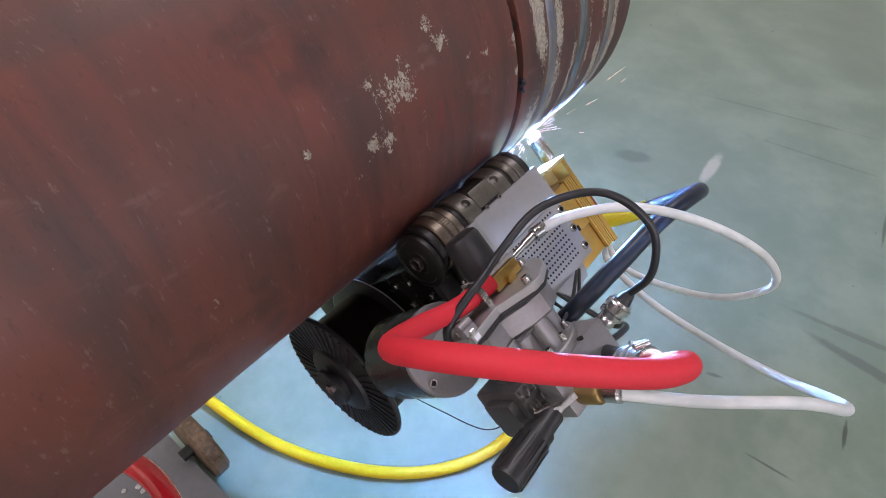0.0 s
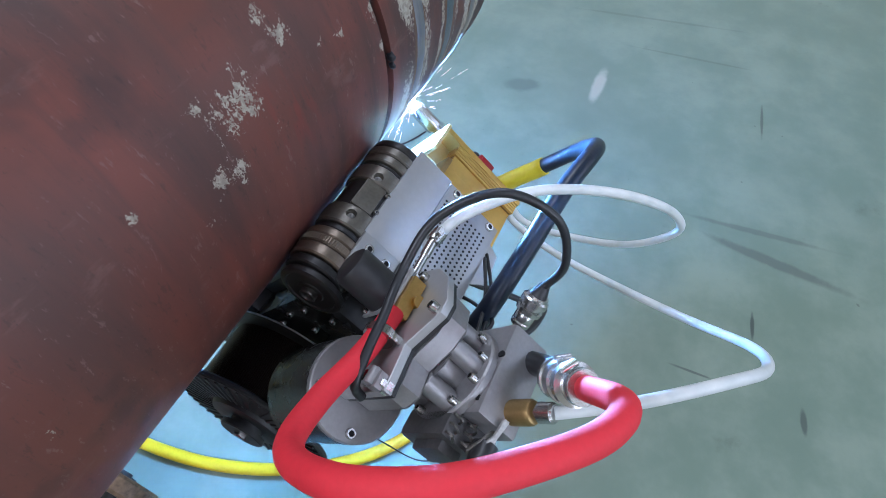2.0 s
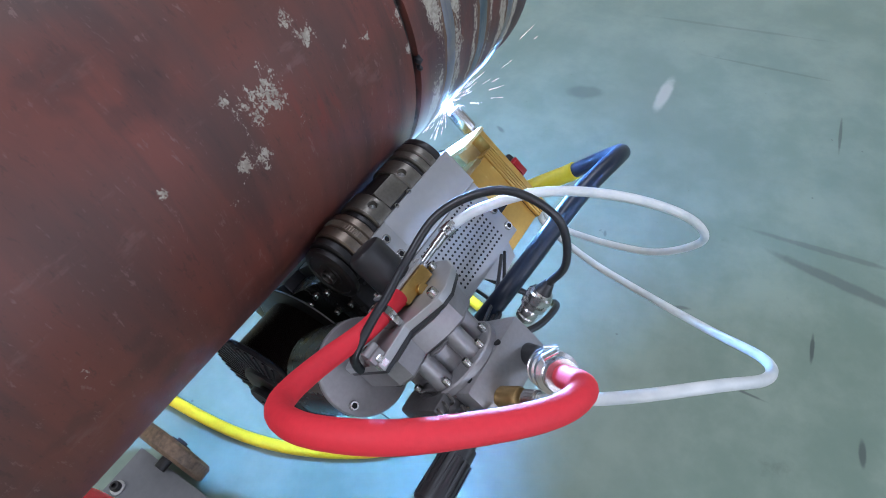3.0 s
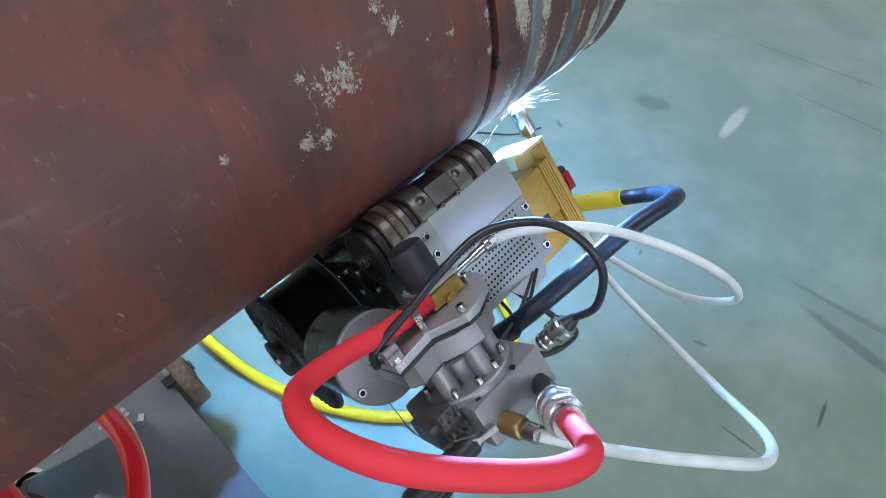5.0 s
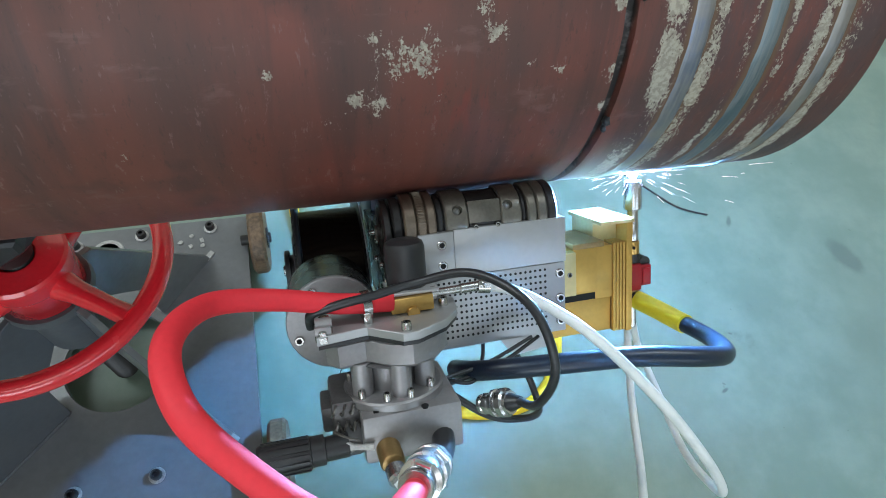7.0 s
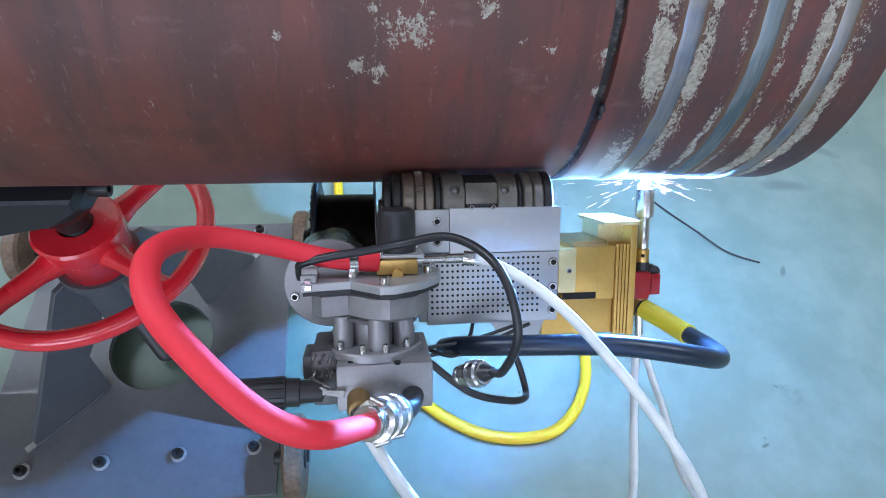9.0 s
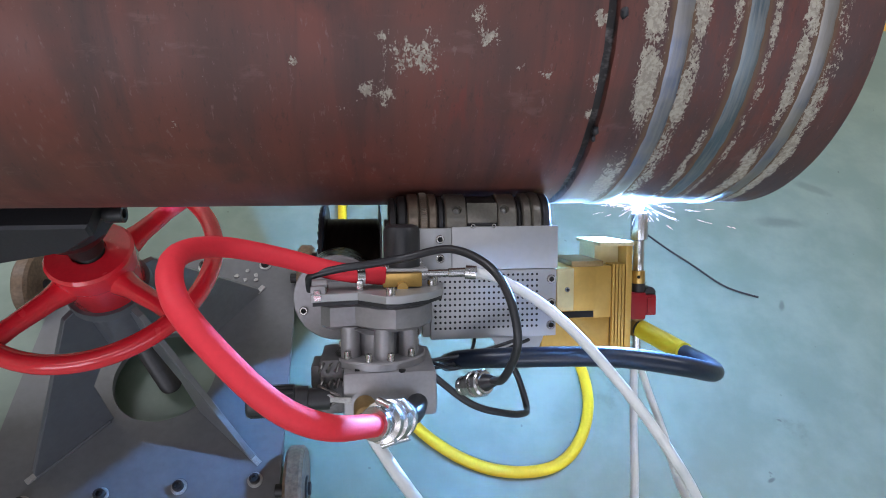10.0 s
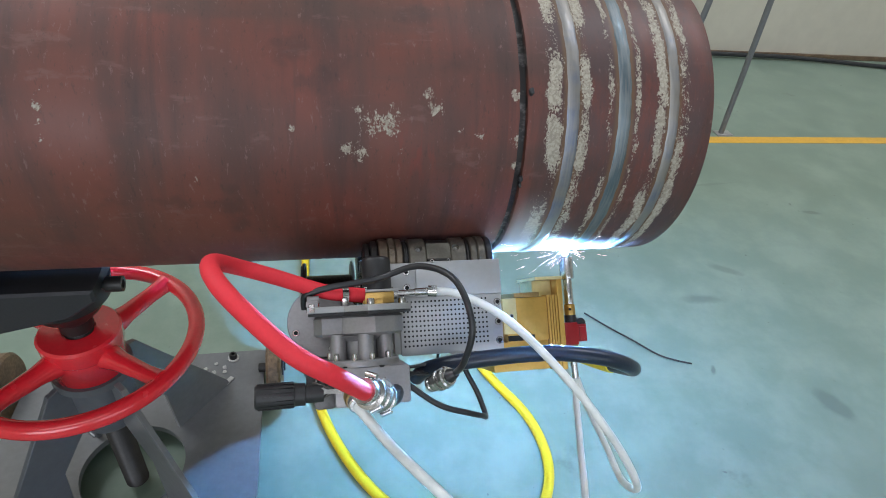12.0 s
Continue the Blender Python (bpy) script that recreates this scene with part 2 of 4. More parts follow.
    return k.m


def glow(name, color, strength):
    m = bpy.data.materials.new(name)
    m.use_nodes = True
    b = m.node_tree.nodes["Principled BSDF"]
    b.inputs["Base Color"].default_value = (*color, 1)
    b.inputs["Emission Color"].default_value = (*color, 1)
    b.inputs["Emission Strength"].default_value = strength
    return m


PIPE = pipe_material()
# BEAD_A's second tone has the arc's blue reflection put into the colour
BEAD_A = bead_material("bright_weld_metal", (0.31, 0.285, 0.26), (0.17, 0.20, 0.28))
BEAD_B = bead_material("grey_weld_metal", (0.20, 0.24, 0.26), (0.13, 0.17, 0.20))
SCALE = mat("mill_scale_steel", (0.05, 0.05, 0.055), 0.55, 0.5)
FLOOR = floor_material()
WALL = mat("beige_wall_paint", (0.56, 0.52, 0.43), 0.8, 0, 2.0, 0.06, 0.03, 60)
ROOF = mat("grey_roof_sheet", (0.40, 0.42, 0.43), 0.6, 0, 2.0, 0.08)
LINE = mat("yellow_line_paint", (0.72, 0.40, 0.05), 0.55, 0, 14, 0.15)
ALU = mat("brushed_aluminium", (0.43, 0.43, 0.435), 0.42, 0.55, 25, 0.05, 0.01, 500)
ALU_SAT = mat("satin_alu_cover", (0.42, 0.42, 0.425), 0.5, 0.35, 20, 0.04, 0.01, 600)
CAST = mat("cast_alloy", (0.30, 0.29, 0.295), 0.45, 0.55, 40, 0.10, 0.03, 260)
STEEL = mat("bright_steel", (0.56, 0.55, 0.54), 0.24, 1.0, 60, 0.08)
BLACK = mat("black_oxide_steel", (0.032, 0.030, 0.030), 0.42, 0.3, 50, 0.25, 0.02, 300)
RING = mat("dark_grey_ring_steel", (0.17, 0.155, 0.13), 0.36, 0.6, 60, 0.2, 0.02, 300)
DARK_SPRING = mat("dark_spring_steel", (0.18, 0.17, 0.16), 0.35, 0.8, 60, 0.2)
BRONZE = mat("dark_bronze_ring", (0.22, 0.175, 0.135), 0.36, 0.7, 60, 0.2, 0.02, 300)
PLASTIC = mat("black_plastic", (0.021, 0.021, 0.023), 0.4, 0, 60, 0.2, 0.01, 300)
BRASS = mat("brass", (0.60, 0.38, 0.12), 0.32, 0.9, 60, 0.10)
DULL_BRASS = mat("dull_brass", (0.34, 0.23, 0.10), 0.4, 0.85, 60, 0.15)
GOLD = mat("gold_anodised_alloy", (0.62, 0.38, 0.09), 0.38, 0.5, 30, 0.07, 0.01, 400)
GOLD_PALE = mat("pale_gold_plate", (0.72, 0.60, 0.30), 0.45, 0.35, 30, 0.07, 0.01, 400)
RED_HOSE = mat("red_rubber_hose", (0.76, 0.028, 0.045), 0.66, 0, 40, 0.06, 0.02, 400)
RED_PAINT = mat("glossy_red_paint", (0.80, 0.020, 0.034), 0.24, 0, 30, 0.08, 0.05, 160, 0.7)
RED_PLASTIC = mat("red_plastic", (0.32, 0.008, 0.014), 0.35, 0, 50, 0.1)
RUBBER = mat("black_rubber_cable", (0.020, 0.021, 0.024), 0.38, 0, 60, 0.2, 0.02, 300)
NAVY = mat("blue_black_torch_cable", (0.012, 0.021, 0.042), 0.34, 0, 60, 0.2, 0.02, 300)
YELLOW = mat("yellow_rubber_hose", (0.78, 0.52, 0.012), 0.42, 0, 30, 0.08, 0.02, 300)
YELLOW_CAP = mat("yellow_shrink_sleeve", (0.70, 0.58, 0.03), 0.38, 0, 30, 0.08)
GREY_PAINT = mat("blue_grey_paint", (0.145, 0.148, 0.155), 0.34, 0, 12, 0.14, 0.05, 120, 0.25)
DARK_GREY = mat("dark_grey", (0.10, 0.105, 0.118), 0.45, 0, 12, 0.12, 0.05, 120)
BARE_EDGE = mat("scuffed_edge_metal", (0.40, 0.39, 0.38), 0.5, 0.4, 60, 0.3)
WHEEL_TAN = mat("worn_tan_roller", (0.15, 0.098, 0.06), 0.5, 0, 22, 0.6, 0.05, 120)
WIRE = mat("dark_welding_wire", (0.040, 0.028, 0.022), 0.34, 0.8, 90, 0.2)
MOTOR = mat("black_anodised_alloy", (0.055, 0.053, 0.052), 0.26, 0.6, 40, 0.15, 0.01, 400)
CAST_DARK = mat("dark_cast_alloy", (0.12, 0.115, 0.115), 0.45, 0.5, 50, 0.2, 0.03, 260)
# near-black that stands in for the shade inside holes and sockets
HOLE = mat("hole_shade", (0.008, 0.008, 0.009), 0.8, 0)


def hose_material():
    k = Nodes("milky_plastic_hose")
    k.put(k.b.inputs["Base Color"], k.mix(k.ramp(k.noise(25, 4), 0.4, 0.7), (0.78, 0.80, 0.80), (0.62, 0.66, 0.67)))
    k.b.inputs["Roughness"].default_value = 0.35
    k.b.inputs["Subsurface Weight"].default_value = 0.25
    k.b.inputs["Subsurface Radius"].default_value = (0.004, 0.004, 0.004)
    return k.m


MILKY = hose_material()
ARC = glow("welding_arc", (0.22, 0.52, 1.0), 68000.0)
SPARK = glow("spark", (1.0, 0.56, 0.50), 4.0)
SPARK_HOT = glow("hot_spark", (0.95, 0.78, 1.0), 5.0)


# ---- building helpers ----
def bx(bm, lo, hi, bevel=0.0, m=None):
    """An axis-aligned block."""
    c = [(a + b) / 2 for a, b in zip(lo, hi)]
    s = [abs(b - a) for a, b in zip(lo, hi)]
    mm = Matrix.Translation(c) @ Matrix.Diagonal((*s, 1))
    made = bmesh.ops.create_cube(bm, size=1.0, matrix=(m @ mm) if m else mm)
    if bevel:
        vs = made["verts"]
        es = list({e for v in vs for e in v.link_edges})
        bmesh.ops.bevel(bm, geom=es, offset=bevel, segments=2, profile=0.6, affect="EDGES")
    return bm


def turn_to(p0, p1):
    d = Vector(p1) - Vector(p0)
    return Matrix.Translation(p0) @ d.to_track_quat("Z", "Y").to_matrix().to_4x4(), d.length


def lathe(bm, p0, p1, profile, seg=28):
    """Turns a profile of (fraction of the way from p0 to p1, radius) round that line; ends are closed."""
    m, ln = turn_to(p0, p1)
    rings = []
    for f, r in profile:
        rings.append([bm.verts.new(m @ Vector((r * math.cos(2 * math.pi * i / seg), r * math.sin(2 * math.pi * i / seg), f * ln))) for i in range(seg)])
    for a, b in zip(rings, rings[1:]):
        for i in range(seg):
            j = (i + 1) % seg
            bm.faces.new((a[i], a[j], b[j], b[i]))
    bm.faces.new(rings[0][::-1])
    bm.faces.new(rings[-1])
    return bm


def cy(bm, p0, p1, r, r1=None, seg=24, ch=0.0):
    """A cylinder or cone with a small chamfer."""
    r1 = r if r1 is None else r1
    ln = (Vector(p1) - Vector(p0)).length
    c = min(ch or 0.06 * min(r, r1), 0.4 * ln)
    f = c / ln
    return lathe(bm, p0, p1, ((0, r - c), (f, r), (1 - f, r1), (1, r1 - c)), seg)


def prism(bm, outline, lo, hi, put, bevel=0.0):
    """A plate: a 2D outline, pushed from lo to hi; put(a, b, h) gives the place."""
    bot = [bm.verts.new(put(a, b, lo)) for a, b in outline]
    top = [bm.verts.new(put(a, b, hi)) for a, b in outline]
    n = len(outline)
    fs = [bm.faces.new(bot[::-1]), bm.faces.new(top)]
    for i in range(n):
        fs.append(bm.faces.new((bot[i], bot[(i + 1) % n], top[(i + 1) % n], top[i])))
    bmesh.ops.recalc_face_normals(bm, faces=fs)
    if bevel:
        es = list({e for f in fs[:2] for e in f.edges})
        bmesh.ops.bevel(bm, geom=es, offset=bevel, segments=1, affect="EDGES")
    return bm


def smooth_line(points, n):
    """A Catmull-Rom line through the points, n steps a stretch."""
    p = [Vector(q) for q in points]
    p = [2 * p[0] - p[1], *p, 2 * p[-1] - p[-2]]
    out = []
    for i in range(1, len(p) - 2):
        for s in range(n):
            u = s / n
            out.append(0.5 * (2 * p[i] + (p[i + 1] - p[i - 1]) * u + (2 * p[i - 1] - 5 * p[i] + 4 * p[i + 1] - p[i + 2]) * u * u
                              + (3 * p[i] - p[i - 1] - 3 * p[i + 1] + p[i + 2]) * u ** 3))
    out.append(p[-2])
    return out


def soften(pts, times):
    for _ in range(times):
        pts = [pts[0]] + [(a + 2 * b + c) / 4 for a, b, c in zip(pts, pts[1:], pts[2:])] + [pts[-1]]
    return pts


def tube(bm, points, r, seg=14, n=10, ease=6):
    """A round hose along a smooth line."""
    line = soften(smooth_line(points, n), ease)
    t = (line[1] - line[0]).normalized()
    side = t.orthogonal().normalized()
    rings = []
    for i, c in enumerate(line):
        t = (line[min(i + 1, len(line) - 1)] - line[max(i - 1, 0)]).normalized()
        side = (side - side.dot(t) * t).normalized()
        up = t.cross(side)
        rings.append([bm.verts.new(c + r * (math.cos(2 * math.pi * k / seg) * side + math.sin(2 * math.pi * k / seg) * up)) for k in range(seg)])
    for a, b in zip(rings, rings[1:]):
        for k in range(seg):
            bm.faces.new((a[k], a[(k + 1) % seg], b[(k + 1) % seg], b[k]))
    bm.faces.new(rings[0][::-1])
    bm.faces.new(rings[-1])
    return bm


def screw(bm, p, way, r=0.004, h=0.003):
    """A socket-head screw whose head stands h proud at p."""
    w = Vector(way).normalized()
    p = Vector(p)
    had = set(bm.faces)
    lathe(bm, p - w * 0.001, p + w * h, ((0, r), (0.75, r), (1, r * 0.86), (1, r * 0.56), (0.55, r * 0.54)), 14)
    # the socket's floor is coloured dark for the shade in it
    for f in [f for f in bm.faces if f not in had][-1:]:
        f.material_index = 1
    return bm


def cut(ob, bm):
    """Takes the shape bm away from the object's mesh."""
    bmesh.ops.recalc_face_normals(bm, faces=bm.faces)
    me = bpy.data.meshes.new("cutter")
    bm.to_mesh(me)
    bm.free()
    tool = new("cutter", me)
    tool.parent = ob
    mod = ob.modifiers.new("cut", "BOOLEAN")
    mod.operation, mod.object, mod.solver = "DIFFERENCE", tool, "EXACT"
    made = bpy.data.meshes.new_from_object(ob.evaluated_get(bpy.context.evaluated_depsgraph_get()))
    ob.modifiers.remove(mod)
    made.name = ob.data.name
    ob.data = made
    bpy.data.objects.remove(tool)
    return ob


def part(name, bm, material, parent=None, label="", sharp=35):
    """Links a bmesh as one mesh object under a thing or a part."""
    bmesh.ops.recalc_face_normals(bm, faces=bm.faces)
    me = bpy.data.meshes.new(name)
    bm.to_mesh(me)
    bm.free()
    for f in me.polygons:
        f.use_smooth = True
    me.set_sharp_from_angle(angle=radians(sharp))
    me.materials.append(material)
    if any(f.material_index for f in me.polygons):
        me.materials.append(HOLE)
    ob = new(name, me)
    ob.parent = parent
    if label:
        ob["label"] = label
    return ob


def B():
    return bmesh.new()


def thing(name, label, category, at=None, group="", kind=""):
    ob = new(name)
    if at is not None:
        ob.matrix_basis = at
    return tagged(ob, label, category, group, kind)


# ---- hall ----
def hall():
    x0, x1, y0, y1, z1 = -6.0, 7.0, -6.0, 3.05, 6.0
    b = B()
    bx(b, (x0 - 0.2, y0 - 0.2, -0.2), (x1 + 0.2, y1 + 0.2, 0.0))
    tagged(part("floor", b, FLOOR), "pale green epoxy workshop floor with scuffs and stains", "floor", kind="structure")
    for name, lo, hi in (("wall_north", (x0 - 0.2, y1, 0), (x1 + 0.2, y1 + 0.2, z1)), ("wall_west", (x0 - 0.2, y0, 0), (x0, y1, z1)), ("wall_east", (x1, y0, 0), (x1 + 0.2, y1, z1))):
        b = B()
        bx(b, lo, hi)
        tagged(part(name, b, WALL), "plain beige painted workshop wall", "wall", kind="structure")
    # unseen south wall with two openings added for fill lamps
    b = B()
    xs = sorted({x0 - 0.2, x1 + 0.2, *[w[0] - w[2] / 2 for w in WALL_FILLS], *[w[0] + w[2] / 2 for w in WALL_FILLS]})
    zs = sorted({0.0, z1, *[w[1] - w[3] / 2 for w in WALL_FILLS], *[w[1] + w[3] / 2 for w in WALL_FILLS]})
    for xa, xb in zip(xs, xs[1:]):
        for za, zc in zip(zs, zs[1:]):
            mx, mz = (xa + xb) / 2, (za + zc) / 2
            if not any(abs(mx - w[0]) < w[2] / 2 and abs(mz - w[1]) < w[3] / 2 for w in WALL_FILLS):
                bx(b, (xa, y0 - 0.2, za), (xb, y0, zc))
    tagged(part("wall_south", b, WALL), "unseen beige painted wall with openings added for fill lamps", "wall", kind="structure")
    # unseen roof with long openings added for fill lamps
    b = B()
    xs = sorted({x0 - 0.2, x1 + 0.2, *[h[0] - h[2] / 2 for h in ROOF_FILLS], *[h[0] + h[2] / 2 for h in ROOF_FILLS]})
    ys = sorted({y0 - 0.2, y1 + 0.2, *[h[1] - h[3] / 2 for h in ROOF_FILLS], *[h[1] + h[3] / 2 for h in ROOF_FILLS]})
    for xa, xb in zip(xs, xs[1:]):
        for ya, yb in zip(ys, ys[1:]):
            mx, my = (xa + xb) / 2, (ya + yb) / 2
            if not any(abs(mx - h[0]) < h[2] / 2 and abs(my - h[1]) < h[3] / 2 for h in ROOF_FILLS):
                bx(b, (xa, ya, z1), (xb, yb, z1 + 0.12))
    tagged(part("ceiling", b, ROOF), "unseen grey sheet roof with openings added for fill lamps", "ceiling", kind="structure")
    b = B()
    bx(b, (x0, 1.615, 0.0), (x1, 1.685, 0.002))
    tagged(part("trim", b, LINE), "yellow painted floor marking line", "marking", kind="structure")
    b = B()
    bx(b, (x0, y1 - 0.02, 0.0), (x1, y1, 0.035), 0.004)
    tagged(part("baseboard", b, WHEEL_TAN), "brown stained skirting strip along the wall", "baseboard", kind="structure")


hall()


# ---- pipe ----
def ring_profile(x):
    """Radius of the pipe's skin at x: groove, ground flats."""
    r = R_PIPE
    if abs(x - 0.0995) < 0.0052:
        r -= 0.0075
    return r


def steel_pipe():
    top = thing("steel_pipe", "large red-brown primed steel pipe with weld beads near its end", "pipe", pose(0, 0, AXIS_Z))
    seg = 160
    xs = [-4.5, -2.0, -1.0, -0.6, -0.3, -0.1, 0.0, 0.05, 0.0920, 0.0934, 0.0941, 0.0949, 0.1041, 0.1049, 0.1057, 0.107, 0.14, 0.18, 0.22, 0.26, 0.30, 0.34, 0.3585, 0.3613]
    b = B()
    rings = []
    for x in xs:
        r = ring_profile(x) if x < 0.36 else R_PIPE - 0.002
        row = []
        for i in range(seg):
            a = 2 * math.pi * i / seg
            rr = r
            if 0.0945 < x < 0.1045:
                rr += 0.0009 * noise.noise((30 * math.cos(a), 30 * math.sin(a), 0))
            row.append(b.verts.new((x + (0.0012 * noise.noise((9 * math.cos(a), 9 * math.sin(a), 3)) if 0.093 < x < 0.1065 else 0), rr * math.cos(a), rr * math.sin(a))))
        rings.append(row)
    inner = [[b.verts.new((x, (R_PIPE - 0.016) * math.cos(2 * math.pi * i / seg), (R_PIPE - 0.016) * math.sin(2 * math.pi * i / seg))) for i in range(seg)] for x in (0.3613, -4.5)]
    rings += inner
    for a, c in zip(rings, rings[1:] + rings[:1]):
        for i in range(seg):
            b.faces.new((a[i], a[(i + 1) % seg], c[(i + 1) % seg], c[i]))
    part("pipe_shell", b, PIPE, top, sharp=50)
    # weld beads, a low rounded bank round the pipe
    for x, half, h, m, label in ((0.164, 0.0100, 0.0022, BEAD_A, "bright ground weld bead with the arc's blue reflection in its colour"), (0.2335, 0.0105, 0.0019, BEAD_B, "grey fresh weld bead"),
                                 (0.3025, 0.0085, 0.0022, BEAD_A, "bright weld bead with the arc's blue reflection in its colour")):
        b = B()
        n = 9
        rows = []
        for j in range(n):
            s = -1 + 2 * j / (n - 1)
            row = []
            for i in range(seg * 2):
                a = math.pi * i / seg
                wob = 0.0009 * noise.noise((14 * math.cos(a), 14 * math.sin(a), 5 * x))
                rip = 0.00025 * math.sin(a * 260 + 3 * s * s)
                r = R_PIPE - 0.0008 + (h + rip) * (1 - s * s) ** 0.6
                if j in (0, n - 1):
                    r = R_PIPE - 0.0015
                row.append(b.verts.new((x + s * half + wob, r * math.cos(a), r * math.sin(a))))
            rows.append(row)
        for p, q in zip(rows, rows[1:]):
            for i in range(seg * 2):
                b.faces.new((p[i], p[(i + 1) % (2 * seg)], q[(i + 1) % (2 * seg)], q[i]))
        part("weld_bead", b, m, top, label)
    # undercut notch in the groove and two tack welds beside it
    for x, deg, sz in ((0.1035, 4.0, 0.0045), (0.104, 1.5, 0.0035), (0.1085, 33.0, 0.0052)):
        b = B()
        bmesh.ops.create_icosphere(b, subdivisions=2, radius=sz)
        for v in b.verts:
            v.co *= 1 + 0.35 * noise.noise(v.co * 400)
            v.co.x *= 0.7
        p = on_pipe(x, deg)
        bmesh.ops.transform(b, matrix=Matrix.Translation(p), verts=b.verts)
        part("tack_weld", b, SCALE, top, "dark tack weld blob")
    return top


steel_pipe()


# ---- pipe stand ----
def pipe_stand():
    cx, cyy = -0.558, -0.013
    zb = 0.062
    top = thing("pipe_stand", "grey steel pipe jack stand with a red handwheel on rollers", "pipe stand", pose(0, 0, 0))

    # base plate with a round opening under the screw
    b = B()
    x0, x1, y0, y1, hr = -0.847, -0.298, -0.335, 0.303, 0.104
    corners = [(x0 - cx, y0 - cyy), (x1 - cx, y0 - cyy), (x1 - cx, y1 - cyy), (x0 - cx, y1 - cyy)]
    angs = sorted({2 * math.pi * i / 48 for i in range(48)} | {math.atan2(y, x) % (2 * math.pi) for x, y in corners})
    ring = []
    for t in angs:
        dx, dy = math.cos(t), math.sin(t)
        k = min((corners[1][0] if dx > 0 else corners[0][0]) / dx if abs(dx) > 1e-9 else 9, (corners[2][1] if dy > 0 else corners[0][1]) / dy if abs(dy) > 1e-9 else 9)
        ring.append([b.verts.new((cx + dx * r, cyy + dy * r, z)) for z in (zb, zb - 0.016) for r in (k, hr)])
    for r0, r1 in zip(ring, ring[1:] + ring[:1]):
        b.faces.new((r0[0], r1[0], r1[1], r0[1]))
        b.faces.new((r0[2], r0[3], r1[3], r1[2]))
        b.faces.new((r0[1], r1[1], r1[3], r0[3]))
        b.faces.new((r0[0], r0[2], r1[2], r1[0]))
    part("base_plate", b, GREY_PAINT, top, "blue-grey painted base plate with a round opening")
    for x, y in ((-0.760, -0.263), (-0.624, -0.257), (-0.485, -0.251), (-0.345, -0.247), (-0.378, 0.280), (-0.524, 0.278), (-0.658, 0.268), (-0.79, 0.262)):
        b = B()
        lathe(b, (x, y, zb), (x, y, zb + 0.004), ((0, 0.0145), (0.8, 0.0145), (1, 0.0125)), 20)
        part("washer", b, BARE_EDGE, top)
        b = B()
        lathe(b, (x, y, zb + 0.003), (x, y, zb + 0.017), ((0, 0.0098), (0.85, 0.0098), (1, 0.0085), (1, 0.005), (0.5, 0.0045)), 16)
        part("socket_bolt", b, BLACK, top)
    b = B()
    lathe(b, (-0.593, 0.243, zb), (-0.593, 0.243, zb + 0.003), ((0, 0.034), (1, 0.033), (1, 0.025), (0.0, 0.025)), 28)
    part("hole_rim", b, BARE_EDGE, top)
    for i in range(5):
        b = B()
        bmesh.ops.create_icosphere(b, subdivisions=1, radius=0.006)
        for v in b.verts:
            v.co *= 1 + 0.6 * noise.noise(v.co * 300 + Vector((i, 0, 0)))
            v.co.z *= 0.4
        bmesh.ops.transform(b, matrix=Matrix.Translation((-0.395 - 0.012 * i + 0.010 * (i % 2), 0.235 + 0.014 * (i % 3), zb + 0.002)), verts=b.verts)
        part("paint_chip", b, BARE_EDGE, top)
    # four diagonal gussets round the screw tube, the one at 226 degrees darker
    for ang, reach, m in ((226, 0.275, DARK_GREY), (-43, 0.278, GREY_PAINT), (51, 0.272, GREY_PAINT), (135, 0.278, GREY_PAINT)):
        d = Vector((math.cos(radians(ang)), math.sin(radians(ang)), 0))
        side = Vector((-d.y, d.x, 0))
        b = B()
        prism(b, ((0.050, 0.395), (0.085, 0.385), (reach, zb + 0.016), (reach + 0.004, zb), (0.122, zb), (0.112, 0.19), (0.050, 0.27)), -0.0055, 0.0055,
              lambda r, z, h, d=d, side=side: Vector((cx, cyy, 0)) + d * r + side * h + Vector((0, 0, z)), 0.001)
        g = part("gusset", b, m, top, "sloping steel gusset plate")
        b = B()
        tube(b, [Vector((cx, cyy, zb + 0.001)) + d * 0.13 + side * 0.007, Vector((cx, cyy, zb + 0.002)) + d * 0.2 + side * 0.0075, Vector((cx, cyy, zb + 0.001)) + d * (reach + 0.004) + side * 0.005], 0.0035, 8, 4, 0)
        part("weld_seam", b, m, g)
        b = B()
        bx(b, (-0.012, -0.006, -0.002), (0.012, 0.006, 0.003), 0.001, Matrix.Translation(Vector((cx, cyy, zb + 0.002)) + d * (reach + 0.008)) @ Matrix.Rotation(radians(ang), 4, "Z"))
        part("weld_toe", b, BARE_EDGE, g, "bare metal weld toe")
    b = B()
    lathe(b, (cx, cyy, 0.255), (cx, cyy, 0.398), ((0, 0.050), (0.05, 0.053), (0.85, 0.053), (0.9, 0.068), (1, 0.066)), 36)
    part("screw_tube", b, DARK_GREY, top)
    # screw and handwheel
    b = B()
    prof = []
    for i in range(80):
        prof += [(i / 80, 0.0205), ((i + 0.5) / 80, 0.0235)]
    lathe(b, (cx, cyy, 0.018), (cx, cyy, 0.56), prof + [(1, 0.0205)], 20)
    part("jack_screw", b, BLACK, top, "black threaded jack screw")
    wz = 0.458
    b = B()
    lathe(b, (cx, cyy, 0.392), (cx, cyy, 0.486), ((0, 0.056), (0.06, 0.059), (0.60, 0.062), (0.62, 0.0635), (0.66, 0.065), (0.95, 0.066), (1.0, 0.062), (1.0, 0.027), (0.92, 0.025)), 44)
    wheel = part("handwheel", b, RED_PAINT, top, "glossy red cast handwheel")
    b = B()
    seg = 16
